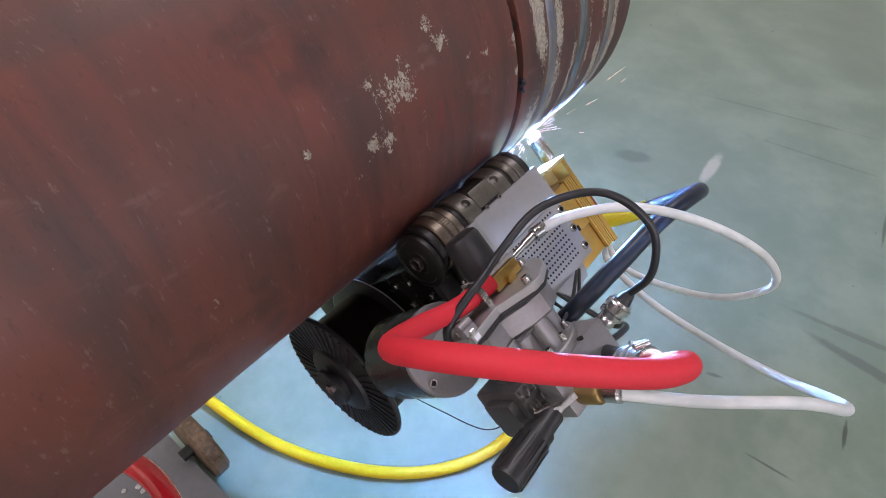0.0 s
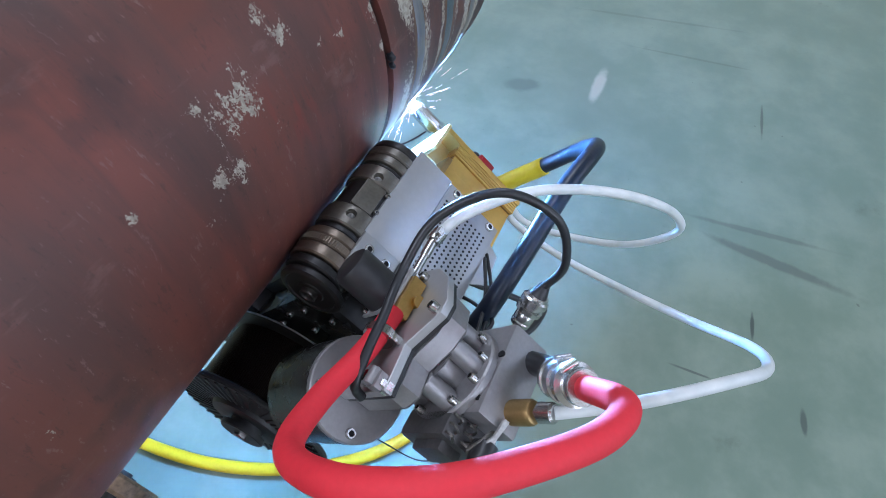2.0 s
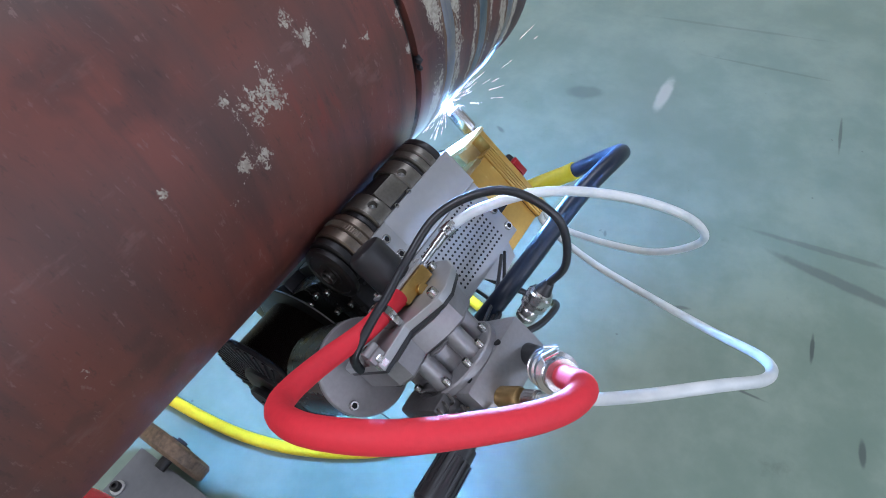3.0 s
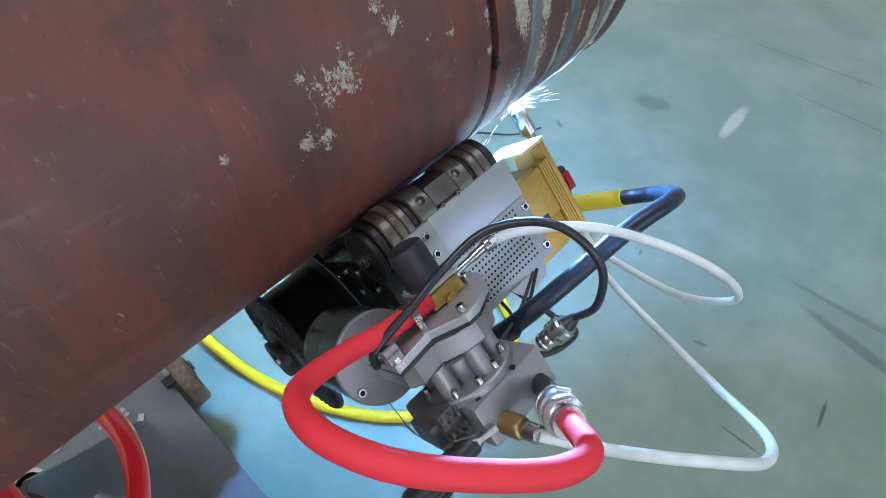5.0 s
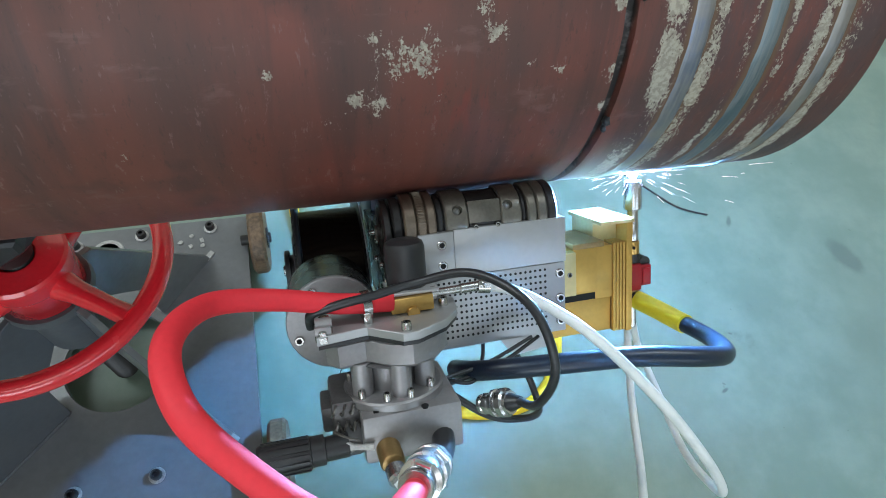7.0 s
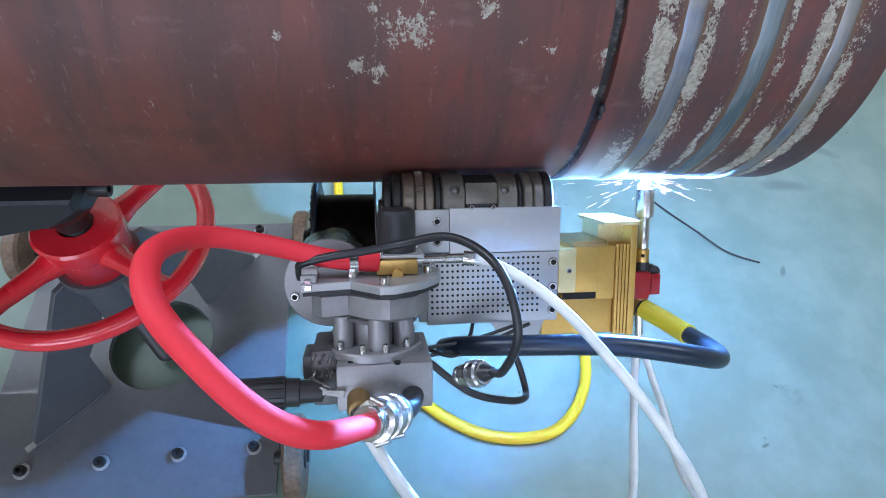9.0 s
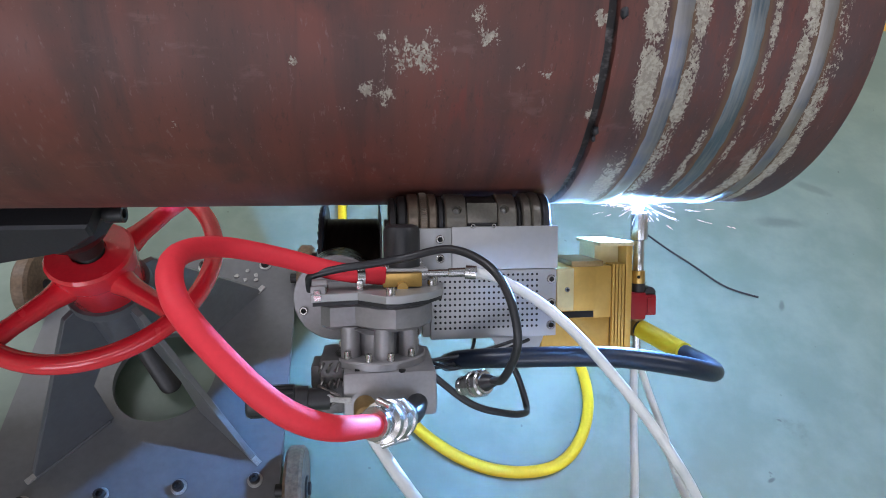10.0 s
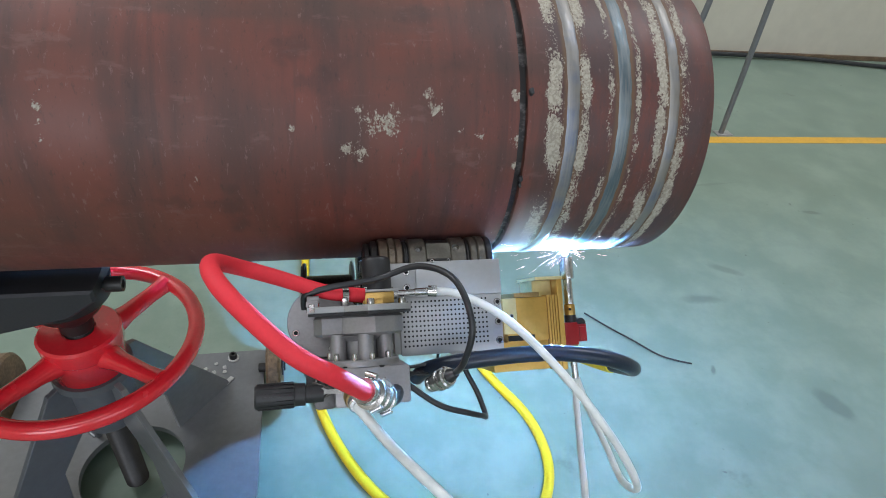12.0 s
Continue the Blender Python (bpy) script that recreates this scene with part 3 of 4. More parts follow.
    rows = []
    for i in range(80):
        a = 2 * math.pi * i / 80
        out = Vector((math.cos(a), math.sin(a), 0))
        c = Vector((cx, cyy, wz)) + out * 0.185
        rows.append([b.verts.new(c + 0.0148 * (math.cos(2 * math.pi * k / seg) * out + math.sin(2 * math.pi * k / seg) * Vector((0, 0, 1.05)))) for k in range(seg)])
    for p, q in zip(rows, rows[1:] + rows[:1]):
        for k in range(seg):
            b.faces.new((p[k], p[(k + 1) % seg], q[(k + 1) % seg], q[k]))
    part("rim", b, RED_PAINT, wheel)
    for ang in (52, -36, -126, 144):
        d = Vector((math.cos(radians(ang)), math.sin(radians(ang)), 0))
        b = B()
        lathe(b, Vector((cx, cyy, 0.448)) + d * 0.055, Vector((cx, cyy, wz)) + d * 0.182, ((0, 0.024), (0.25, 0.0175), (0.7, 0.0150), (0.9, 0.0165), (1, 0.0195)), 14)
        part("spoke", b, RED_PAINT, wheel)
    # head that carries the pipe
    b = B()
    lathe(b, (cx, cyy, 0.492), (cx, cyy, 0.60), ((0, 0.026), (0.2, 0.027), (0.24, 0.031), (0.42, 0.049), (0.62, 0.060), (0.66, 0.068), (1, 0.074)), 36)
    head = part("head", b, BLACK, top, "black cast saddle head under the pipe")
    b = B()
    prism(b, ((-0.98, 0.535), (-0.72, 0.545), (-0.655, 0.560), (-0.52, 0.592), (-0.475, 0.625), (-0.475, 0.646), (-0.98, 0.646)), -0.105, 0.06, lambda a, h, y: (a, y, h), 0.004)
    part("saddle_beam", b, SCALE, head)
    for y in (-0.125, 0.125):
        b = B()
        rz = AXIS_Z - math.sqrt((R_PIPE + 0.030) ** 2 - y * y)
        cy(b, (-0.90, y, rz), (-0.62, y, rz), 0.030, ch=0.003)
        part("saddle_roller", b, BLACK, head)
    b = B()
    cy(b, (-0.52, -0.06, 0.622), (-0.460, -0.06, 0.622), 0.0075)
    lathe(b, (-0.472, -0.06, 0.622), (-0.448, -0.06, 0.622), ((0, 0.0125), (1, 0.0125), (1, 0.007), (0.6, 0.006)), 18)
    part("lock_bolt", b, BLACK, head)
    # castors
    for x, y in ((-0.270, 0.225), (-0.262, -0.275), (-0.882, 0.225), (-0.882, -0.275)):
        s = 1 if x > -0.5 else -1
        b = B()
        cy(b, (x - 0.017, y, 0.0805), (x + 0.017, y, 0.0805), 0.080, seg=40, ch=0.006)
        w = part("castor", b, WHEEL_TAN, top, "worn tan castor wheel")
        b = B()
        cy(b, (x - s * 0.040, y, 0.0805), (x + s * 0.026, y, 0.0805), 0.012)
        cy(b, (x + s * 0.0165, y, 0.0805), (x + s * 0.021, y, 0.0805), 0.024)
        part("axle", b, BLACK, w)
    return top


pipe_stand()


# ---- loose things on the floor ----
def yellow_hose():
    b = B()
    pts = [(-0.17, 2.2, 0.0125), (-0.185, 1.3, 0.0125), (-0.1952, 0.7367, 0.0125), (-0.1912, 0.4137, 0.0125), (-0.1654, 0.1578, 0.0125), (-0.0968, -0.0289, 0.0125), (-0.0007, -0.1614, 0.0125), (0.1239, -0.2385, 0.0125),
           (0.2564, -0.2463, 0.0125), (0.3383, -0.1887, 0.0125), (0.3828, -0.0833, 0.0125), (0.3713, 0.0500, 0.0125), (0.2985, 0.2036, 0.0125), (0.24, 0.4, 0.0125), (0.2, 0.8, 0.0125), (0.26, 1.9, 0.0125)]
    tube(b, pts, 0.0125, 16, 12, 3)
    tagged(part("air_hose", b, YELLOW), "yellow rubber air hose lying in a loop on the floor", "hose")


def loose_wire():
    b = B()
    tube(b, [(0.688, 0.420, 0.004), (0.738, 0.352, 0.006), (0.795, 0.288, 0.006), (0.848, 0.225, 0.005), (0.892, 0.198, 0.004), (0.941, 0.178, 0.004)], 0.0028, 8)
    tagged(part("wire_offcut", b, PLASTIC), "thin black wire offcut lying on the floor", "wire")


def wall_cable():
    b = B()
    tube(b, [(-5.0, 2.99, 0.03), (1.5, 2.99, 0.03), (2.9, 2.98, 0.028), (3.5, 2.97, 0.024), (4.23, 2.85, 0.02), (5.2, 2.76, 0.02), (6.5, 2.88, 0.02)], 0.016, 10)
    tagged(part("power_cable", b, RUBBER), "black power cable lying along the foot of the wall", "cable")


def prop_frame():
    top = thing("trestle", "grey steel tube trestle standing on the floor", "trestle", pose(0, 0, 0))
    for a, c, foot in (((2.031, 1.725, 0.0), (1.974, 1.725, 1.1), True), ((1.625, 1.725, 0.0), (1.700, 1.725, 1.1), True)):
        b = B()
        cy(b, (a[0], a[1], 0.004), c, 0.0145, seg=16)
        leg = part("leg", b, GREY_PAINT, top)
        b = B()
        bx(b, (a[0] - 0.035, a[1] - 0.03, 0), (a[0] + 0.06, a[1] + 0.03, 0.006), 0.001)
        part("foot_plate", b, BARE_EDGE, leg)
    b = B()
    cy(b, (1.974, 1.725, 1.1), (1.70, 1.725, 1.1), 0.0145, seg=16)
    part("cross_bar", b, GREY_PAINT, top)


yellow_hose()
loose_wire()
wall_cable()
prop_frame()


# ---- welding tractor ----
# Its own space: u along the pipe, v out from the pipe's axis, w round the pipe towards the top.
def L(u, v, w):
    return Vector((u, -v, w))


def lb(bm, u, v, w, bevel=0.0):
    """A block from u, v and w ranges."""
    return bx(bm, (u[0], -v[1], w[0]), (u[1], -v[0], w[1]), bevel)


tractor = thing("welding_tractor", "orbital welding tractor with wire spool and torch riding on the pipe", "welding machine", pose(0, 0, AXIS_Z, TILT_0))


def drive_unit():
    va, wa = 0.229, 0.0845
    def ring(u0, u1, r, m, name, parent=tractor, label="", ch=0.0015):
        b = B()
        cy(b, L(u0, va, wa), L(u1, va, wa), r, seg=48, ch=ch)
        return part(name, b, m, parent, label)
    core = ring(-0.085, 0.072, 0.024, BLACK, "drive_shaft", label="black drive shaft carrying the rollers")
    for u0, u1, r, m in ((-0.0845, -0.0757, 0.0275, BLACK), (-0.0745, -0.0627, 0.0297, BRONZE), (-0.0622, -0.0538, 0.0300, BRONZE), (-0.0533, -0.0442, 0.0295, BRONZE),
                         (-0.0434, -0.0366, 0.0262, BLACK), (0.0405, 0.0452, 0.0262, BLACK), (0.0458, 0.0552, 0.0294, RING), (0.0558, 0.0660, 0.0300, RING), (0.0666, 0.0760, 0.0292, BLACK)):
        ring(u0, u1, r, m, "roller", core, "bronze roller" if m is BRONZE else "dark steel roller")
    b = B()
    for i in range(72):
        a = 2 * math.pi * i / 72
        c = L(-0.0580, va + 0.0299 * math.cos(a), wa + 0.0299 * math.sin(a))
        bmesh.ops.create_cube(b, size=1, matrix=Matrix.Translation(c) @ Matrix.Rotation(a, 4, "X") @ Matrix.Diagonal((0.0070, 0.0012, 0.0012, 1)))
    tagged(part("knurling", b, BRONZE, core), kind="stuff")
    # clamp rings with a countersunk hole each, and the flat key plate between them
    d = L(0, -0.45, 0.89).normalized()
    for u0, u1, uh in ((-0.0358, -0.0132, -0.0234), (0.0192, 0.0398, 0.0262)):
        r = ring(u0, u1, 0.0290, RING, "clamp_ring", core)
        c = L(uh, va, wa) + d * 0.0290
        b = B()
        lathe(b, c - d * 0.0085, c + d * 0.004, ((0, 0.0010), (0.45, 0.0046), (1, 0.0054)), 20)
        cut(r, b)
        b = B()
        lathe(b, c - d * 0.0084, c - d * 0.0012, ((0, 0.0012), (0.45, 0.0040), (1, 0.0006)), 16)
        part("set_screw", b, BARE_EDGE, r, "bright cone-point set screw")
    ring(-0.0130, 0.0190, 0.0262, BLACK, "spacer", core)
    d = L(0, -0.22, 0.97).normalized()
    side = d.cross(Vector((1, 0, 0)))
    turn = Matrix((Vector((1, 0, 0)), -side, d)).transposed().to_4x4()
    b = B()
    bx(b, (-0.0158, -0.0140, -0.0030), (0.0158, 0.0070, 0.0014), 0.0009, Matrix.Translation(L(0.0030, va, wa) + d * 0.0262) @ turn)
    part("key_plate", b, RING, core, "flat dark steel key plate")
    for u in (-0.0072, 0.0144):
        b = B()
        screw(b, L(u, 0.2330, 0.1115), (0, 0, 1), 0.0026, 0.004)
        part("grub_screw", b, STEEL, core)
    # end cap with a coil spring in its face
    b = B()
    c0, c1 = L(-0.0935, va + 0.005, wa - 0.002), L(-0.0865, va + 0.005, wa - 0.002)
    lathe(b, c1, c0, ((0, 0.0290), (0.2, 0.0300), (0.8, 0.0300), (1, 0.0275), (1, 0.0245), (0.8, 0.0235), (0.8, 0.0130), (0.95, 0.0120)), 40)
    cap = part("end_cap", b, BLACK, core, "round black end cap")
    b = B()
    pts = [L(-0.0975 + 0.0045 * i / 40, va + 0.005 + 0.007 * math.cos(i * 0.9), wa - 0.002 + 0.007 * math.sin(i * 0.9)) for i in range(41)]
    tube(b, pts, 0.0009, 6, 2, 0)
    part("spring", b, DARK_SPRING, cap, "coil spring in the end cap")


def housing():
    b = B()
    prism(b, ((-0.092, 0.236), (-0.062, 0.236), (-0.062, 0.332), (-0.086, 0.338), (-0.092, 0.325)), -0.075, 0.079, lambda a, v, w: L(a, v, w), 0.004)
    hb = part("gear_housing", b, MOTOR, tractor, "black gear housing beside the rollers")
    for w, v in ((0.062, 0.272), (0.040, 0.250), (0.012, 0.248), (0.02, 0.275), (-0.02, 0.255)):
        b = B()
        screw(b, L(-0.092, v, w), (-1, 0, 0), 0.0035, 0.0025)
        part("screw", b, STEEL, hb)
    b = B()
    lb(b, (-0.060, 0.070), (0.2235, 0.300), (-0.060, 0.050), 0.004)
    part("magnet_base", b, BLACK, hb, "black magnet base under the rollers")
    # unseen rear blocks, added to keep arc light off the stand's plate
    b = B()
    lb(b, (-0.0845, 0.074), (0.222, 0.312), (-0.172, -0.0605), 0.006)
    lb(b, (-0.0845, 0.074), (0.185, 0.322), (-0.232, -0.171), 0.006)
    part("rear_light_block", b, BLACK, hb, "unseen black block added behind the carriage to shade the stand")
    # control box: plain upper cover, perforated lower cover, mounting block
    b = B()
    lb(b, (-0.060, 0.0815), (0.238, 0.349), (0.020, 0.1105), 0.001)
    box = part("control_box", b, ALU_SAT, tractor, "silver control box with a perforated front cover")
    b = B()
    lb(b, (-0.0295, 0.0835), (0.2335, 0.2785), (0.018, 0.1145), 0.0012)
    part("upper_cover", b, ALU, box)
    b = B()
    lb(b, (-0.052, 0.0825), (0.2790, 0.3515), (0.100, 0.1135), 0.0010)
    cover = part("front_cover", b, ALU, box, "perforated silver cover")
    # flat dark discs on the cover, coloured as the shade in its holes
    b = B()
    for r in range(10):
        for c in range(22):
            u, v = -0.047 + c * 0.00515, 0.2845 + r * 0.00615
            if u > 0.0615:
                continue
            lathe(b, L(u, v, 0.1128), L(u, v, 0.1138), ((0, 0.00135), (1, 0.00135)), 8)
    tagged(part("perforation", b, HOLE, cover), kind="stuff")
    for u, v in ((0.0765, 0.290), (0.0765, 0.3155), (0.0765, 0.3395)):
        b = B()
        screw(b, L(u, v, 0.1135), (0, 0, 1), 0.0049, 0.0026)
        part("screw", b, STEEL, cover)
    b = B()
    lb(b, (-0.064, -0.0300), (0.2345, 0.2765), (0.085, 0.1165), 0.0012)
    blk = part("mount_block", b, ALU, box)
    for u, v in ((-0.042, 0.246), (-0.042, 0.266)):
        b = B()
        screw(b, L(u, v, 0.1165), (0, 0, 1), 0.0046, 0.0014)
        part("screw", b, STEEL, blk)
    b = B()
    prism(b, ((0.012, 0.3515), (0.074, 0.3515), (0.066, 0.372), (0.03, 0.376)), 0.098, 0.101, lambda a, v, w: L(a, v, w), 0.0)
    part("cable_bracket", b, ALU, box)


def wire_motor():
    c, w0, w1 = (-0.147, 0.302), 0.036, 0.1235
    b = B()
    lathe(b, L(*c, w0), L(*c, w1), ((0, 0.040), (0.03, 0.0425), (0.93, 0.0425), (0.935, 0.0405), (0.955, 0.0405)), 44)
    m = part("feed_motor", b, MOTOR, tractor, "black round wire feed motor")
    b = B()
    lathe(b, L(*c, w1 - 0.005), L(*c, w1 + 0.001), ((0, 0.0425), (0.8, 0.0425), (1, 0.0415)), 44)
    face = part("motor_flange", b, CAST, m, "grey alloy motor flange")
    for a in (118, 200, 285, 20):
        b = B()
        screw(b, L(c[0] + 0.0345 * math.cos(radians(a)), c[1] - 0.0345 * math.sin(radians(a)), w1 + 0.001), (0, 0, 1), 0.0044, 0.003)
        part("screw", b, STEEL, face)


def spool():
    va, wa = SPOOL
    b = B()
    prof = [(0, 0.066)]
    for i in range(60):
        prof += [((i + 0.25) / 60, 0.0685), ((i + 0.75) / 60, 0.0685), ((i + 1) / 60, 0.0681)]
    lathe(b, L(-0.169, va, wa), L(-0.102, va, wa), prof, 44)
    s = part("wire_spool", b, WIRE, tractor, "dark welding wire wound on a black spool")
    for u0, u1, m, lab in ((-0.175, -0.169, PLASTIC, "black ribbed spool flange"), (-0.102, -0.099, BLACK, "thin black spool flange")):
        b = B()
        lathe(b, L(u0, va, wa), L(u1, va, wa), ((0, 0.0870), (0.3, 0.0885), (0.7, 0.0885), (1, 0.0870)), 56)
        fl = part("spool_flange", b, m, s, lab)
        if m is BLACK:
            # bright ring added for the arc's glint along the flange edge
            b = B()
            lathe(b, L(u0 + 0.0008, va, wa), L(u1 - 0.0008, va, wa), ((0, 0.0884), (0, 0.0893), (1, 0.0893), (1, 0.0884)), 56)
            part("rim", b, ALU, fl, "thin bright ring in place of the arc-lit flange edge")
        if m is PLASTIC:
            b = B()
            for i in range(44):
                a = 2 * math.pi * i / 44
                p = L(u0 - 0.0006, va + 0.066 * math.cos(a), wa + 0.066 * math.sin(a))
                bmesh.ops.create_cube(b, size=1, matrix=Matrix.Translation(p) @ Matrix.Rotation(-a, 4, "X") @ Matrix.Diagonal((0.0022, 0.038, 0.0026, 1)))
            tagged(part("rib", b, PLASTIC, fl), kind="stuff")
            b = B()
            lathe(b, L(u0, va, wa), L(u0 - 0.005, va, wa), ((0, 0.044), (0.8, 0.042), (1, 0.039)), 36)
            part("hub", b, PLASTIC, fl)
    b = B()
    lathe(b, L(-0.179, va, wa), L(-0.191, va, wa), ((0, 0.019), (0.45, 0.019), (0.5, 0.0245), (0.9, 0.0245), (1, 0.023)), 32)
    k = part("spool_knob", b, PLASTIC, s, "black spool lock knob")
    b = B()
    lathe(b, L(-0.190, va, wa), L(-0.194, va, wa), ((0, 0.007), (0.8, 0.007), (1, 0.005)), 6)
    part("nut", b, STEEL, k)


def valve():
    b = B()
    lathe(b, L(-0.083, 0.268, 0.150), L(-0.083, 0.2285, 0.150), ((0, 0.0175), (0.85, 0.0175), (0.95, 0.016), (1, 0.0125)), 32)
    v = part("solenoid_coil", b, PLASTIC, tractor, "black solenoid valve coil")
    b = B()
    lb(b, (-0.102, -0.060), (0.268, 0.271), (0.132, 0.172), 0.0008)
    part("valve_plate", b, ALU, v)
    for u, w in ((-0.098, 0.136), (-0.064, 0.136), (-0.098, 0.168)):
        b = B()
        screw(b, L(u, 0.268, w), (0, 1, 0), 0.0026, 0.003)
        part("screw", b, STEEL, v)
    b = B()
    lb(b, (-0.102, -0.066), (0.2715, 0.2845), (0.158, 0.176), 0.0012)
    cy(b, L(-0.084, 0.2845, 0.166), L(-0.084, 0.2845, 0.180), 0.0052, seg=16)
    cy(b, L(-0.112, 0.276, 0.168), L(-0.100, 0.276, 0.168), 0.0066, seg=6)
    br = part("valve_body", b, BRASS, tractor, "brass valve body")
    b = B()
    lathe(b, L(-0.066, 0.274, 0.166), L(-0.016, 0.273, 0.166), ((0, 0.0062), (0.08, 0.0062), (0.09, 0.0036), (0.5, 0.0036), (0.52, 0.0045), (1, 0.0045)), 16)
    part("hose_barb", b, STEEL, br)
    b = B()
    lathe(b, L(-0.024, 0.273, 0.166), L(-0.014, 0.274, 0.168), ((0, 0.0068), (1, 0.0068)), 18)
    bx(b, L(-0.022, 0.272, 0.172), L(-0.015, 0.268, 0.178))
    part("hose_clip", b, STEEL, br)


def gearbox():
    put = lambda a, w, v: L(a, v, w)
    plate = ((-0.164, 0.135), (-0.164, 0.1990), (-0.1245, 0.1920), (-0.1000, 0.2165), (-0.088, 0.2165), (-0.062, 0.200), (-0.047, 0.178), (-0.043, 0.150), (-0.058, 0.122), (-0.14, 0.118))
    b = B()
    prism(b, plate, 0.2855, 0.2925, put, 0.0006)
    g = part("mount_plate", b, ALU, tractor, "silver angular mounting plate")
    b = B()
    prism(b, [(a * 0.985 - 0.0015, w - 0.0008) for a, w in plate], 0.2926, 0.2958, put)
    part("gasket", b, PLASTIC, g)
    b = B()
    body = ((-0.158, 0.13), (-0.158, 0.180), (-0.149, 0.191), (-0.127, 0.187), (-0.108, 0.203), (-0.092, 0.208), (-0.072, 0.200), (-0.058, 0.180), (-0.054, 0.150), (-0.066, 0.125))
    prism(b, body, 0.2959, 0.319, put, 0.003)
    gb = part("gearbox", b, CAST, tractor, "grey cast alloy gearbox")
    b = B()
    lathe(b, L(-0.106, 0.319, 0.168), L(-0.106, 0.350, 0.168), ((0, 0.032), (0.2, 0.021), (0.9, 0.021), (1, 0.024)), 30)
    part("neck", b, CAST, gb)
    for du, dw in ((-0.026, 0.014), (0.026, 0.014), (-0.022, -0.022), (0.022, -0.022), (0.004, 0.027)):
        b = B()
        cy(b, L(-0.106 + du, 0.317, 0.168 + dw), L(-0.106 + du, 0.347, 0.168 + dw), 0.0088 if dw < 0.03 else 0.007, seg=18)
        part("pillar", b, CAST, gb)
    b = B()
    lathe(b, L(-0.106, 0.345, 0.168), L(-0.106, 0.352, 0.168), ((0, 0.0415), (0.2, 0.043), (1, 0.043)), 40)
    fl = part("round_flange", b, CAST, gb)
    for a in (40, 75, 105, 140, 200, 340):
        b = B()
        screw(b, L(-0.106 + 0.037 * math.cos(radians(a)), 0.345, 0.168 + 0.037 * math.sin(radians(a))), (0, 1, 0), 0.0032, 0.007)
        part("stud", b, STEEL, fl)
    b = B()
    lb(b, (-0.138, -0.057), (0.352, 0.393), (0.128, 0.2125), 0.004)
    blk = part("feed_block", b, CAST, tractor, "grey cast alloy wire feed block")
    b = B()
    lathe(b, L(-0.087, 0.3515, 0.2095), L(-0.087, 0.3535, 0.2095), ((0, 0.003), (1, 0.003)), 12)
    part("bore", b, HOLE, blk)
    b = B()
    lb(b, (-0.128, -0.112), (0.3505, 0.3530), (0.195, 0.207))
    part("pocket", b, HOLE, blk)
    b = B()
    lb(b, (-0.160, -0.136), (0.345, 0.396), (0.135, 0.192), 0.005)
    lb(b, (-0.168, -0.150), (0.352, 0.374), (0.15, 0.185), 0.003)
    t = part("tension_arm", b, CAST_DARK, blk, "dark wire tension arm with springs")
    for v, w in ((0.352, 0.193), (0.366, 0.195)):
        b = B()
        tube(b, [L(-0.160 + 0.002 * i, v + 0.004 * math.cos(i * 1.7), w + 0.004 * math.sin(i * 1.7)) for i in range(12)], 0.0012, 6, 3, 0)
        part("spring", b, DARK_SPRING, t)
    b = B()
    tube(b, [L(-0.160, 0.366, 0.199), L(-0.152, 0.368, 0.207), L(-0.141, 0.374, 0.209), (L(-0.150, 0.381, 0.207)), L(-0.160, 0.386, 0.200)], 0.0016, 8, 5, 0)
    part("spring_clip", b, DARK_SPRING, t, "bent wire spring clip")
    b = B()
    lathe(b, L(-0.150, 0.376, 0.204), L(-0.219, 0.3745, 0.208), ((0, 0.0095), (0.26, 0.0095), (0.27, 0.0118), (0.42, 0.0118), (0.43, 0.0130), (0.97, 0.0130), (1, 0.0115)), 28)
    h = part("adjust_handle", b, PLASTIC, blk, "black ribbed adjusting handle")
    b = B()
    for i in range(16):
        a = 2 * math.pi * i / 16
        p = L(-0.198, 0.375 + 0.0129 * math.cos(a), 0.2068 + 0.0129 * math.sin(a))
        bmesh.ops.create_cube(b, size=1, matrix=Matrix.Translation(p) @ Matrix.Rotation(-a, 4, "X") @ Matrix.Diagonal((0.036, 0.0016, 0.0022, 1)))
    part("rib", b, PLASTIC, h)
    b = B()
    prism(b, ((-0.158, -0.0035), (-0.150, -0.0045), (-0.145, -0.0020), (-0.131, -0.0028), (-0.131, 0.0028), (-0.147, 0.0020), (-0.152, 0.0040), (-0.158, 0.0030)), 0.2165, 0.2190, lambda a, v, w: L(a, 0.3742 + v, w + 0.35 * (a + 0.131)), 0.0004)
    part("release_lever", b, BARE_EDGE, blk, "bright flat release lever")
    b = B()
    lathe(b, L(-0.0693, 0.3388, 0.100), L(-0.0693, 0.3388, 0.1225), ((0, 0.0070), (0.9, 0.0070), (1, 0.0060)), 20)
    lug = part("corner_lug", b, CAST, gb)
    b = B()
    screw(b, L(-0.0693, 0.3388, 0.1225), (0, 0, 1), 0.0046, 0.002)
    part("screw", b, DARK_SPRING, lug)
    # plate screws and the cable clamp
    for u, w in ((-0.096, 0.209), (-0.155, 0.19), (-0.056, 0.166), (-0.052, 0.145)):
        b = B()
        screw(b, L(u, 0.2855, w), (0, 1, 0), 0.0042, 0.0065)
        part("screw", b, STEEL, g)
    b = B()
    lb(b, (-0.165, -0.152), (0.2785, 0.2855), (0.186, 0.196), 0.0015)
    cy(b, L(-0.164, 0.2775, 0.189), L(-0.151, 0.2775, 0.189), 0.0045, seg=14)
    part("cable_clamp", b, CAST, g, "grey alloy cable clamp")
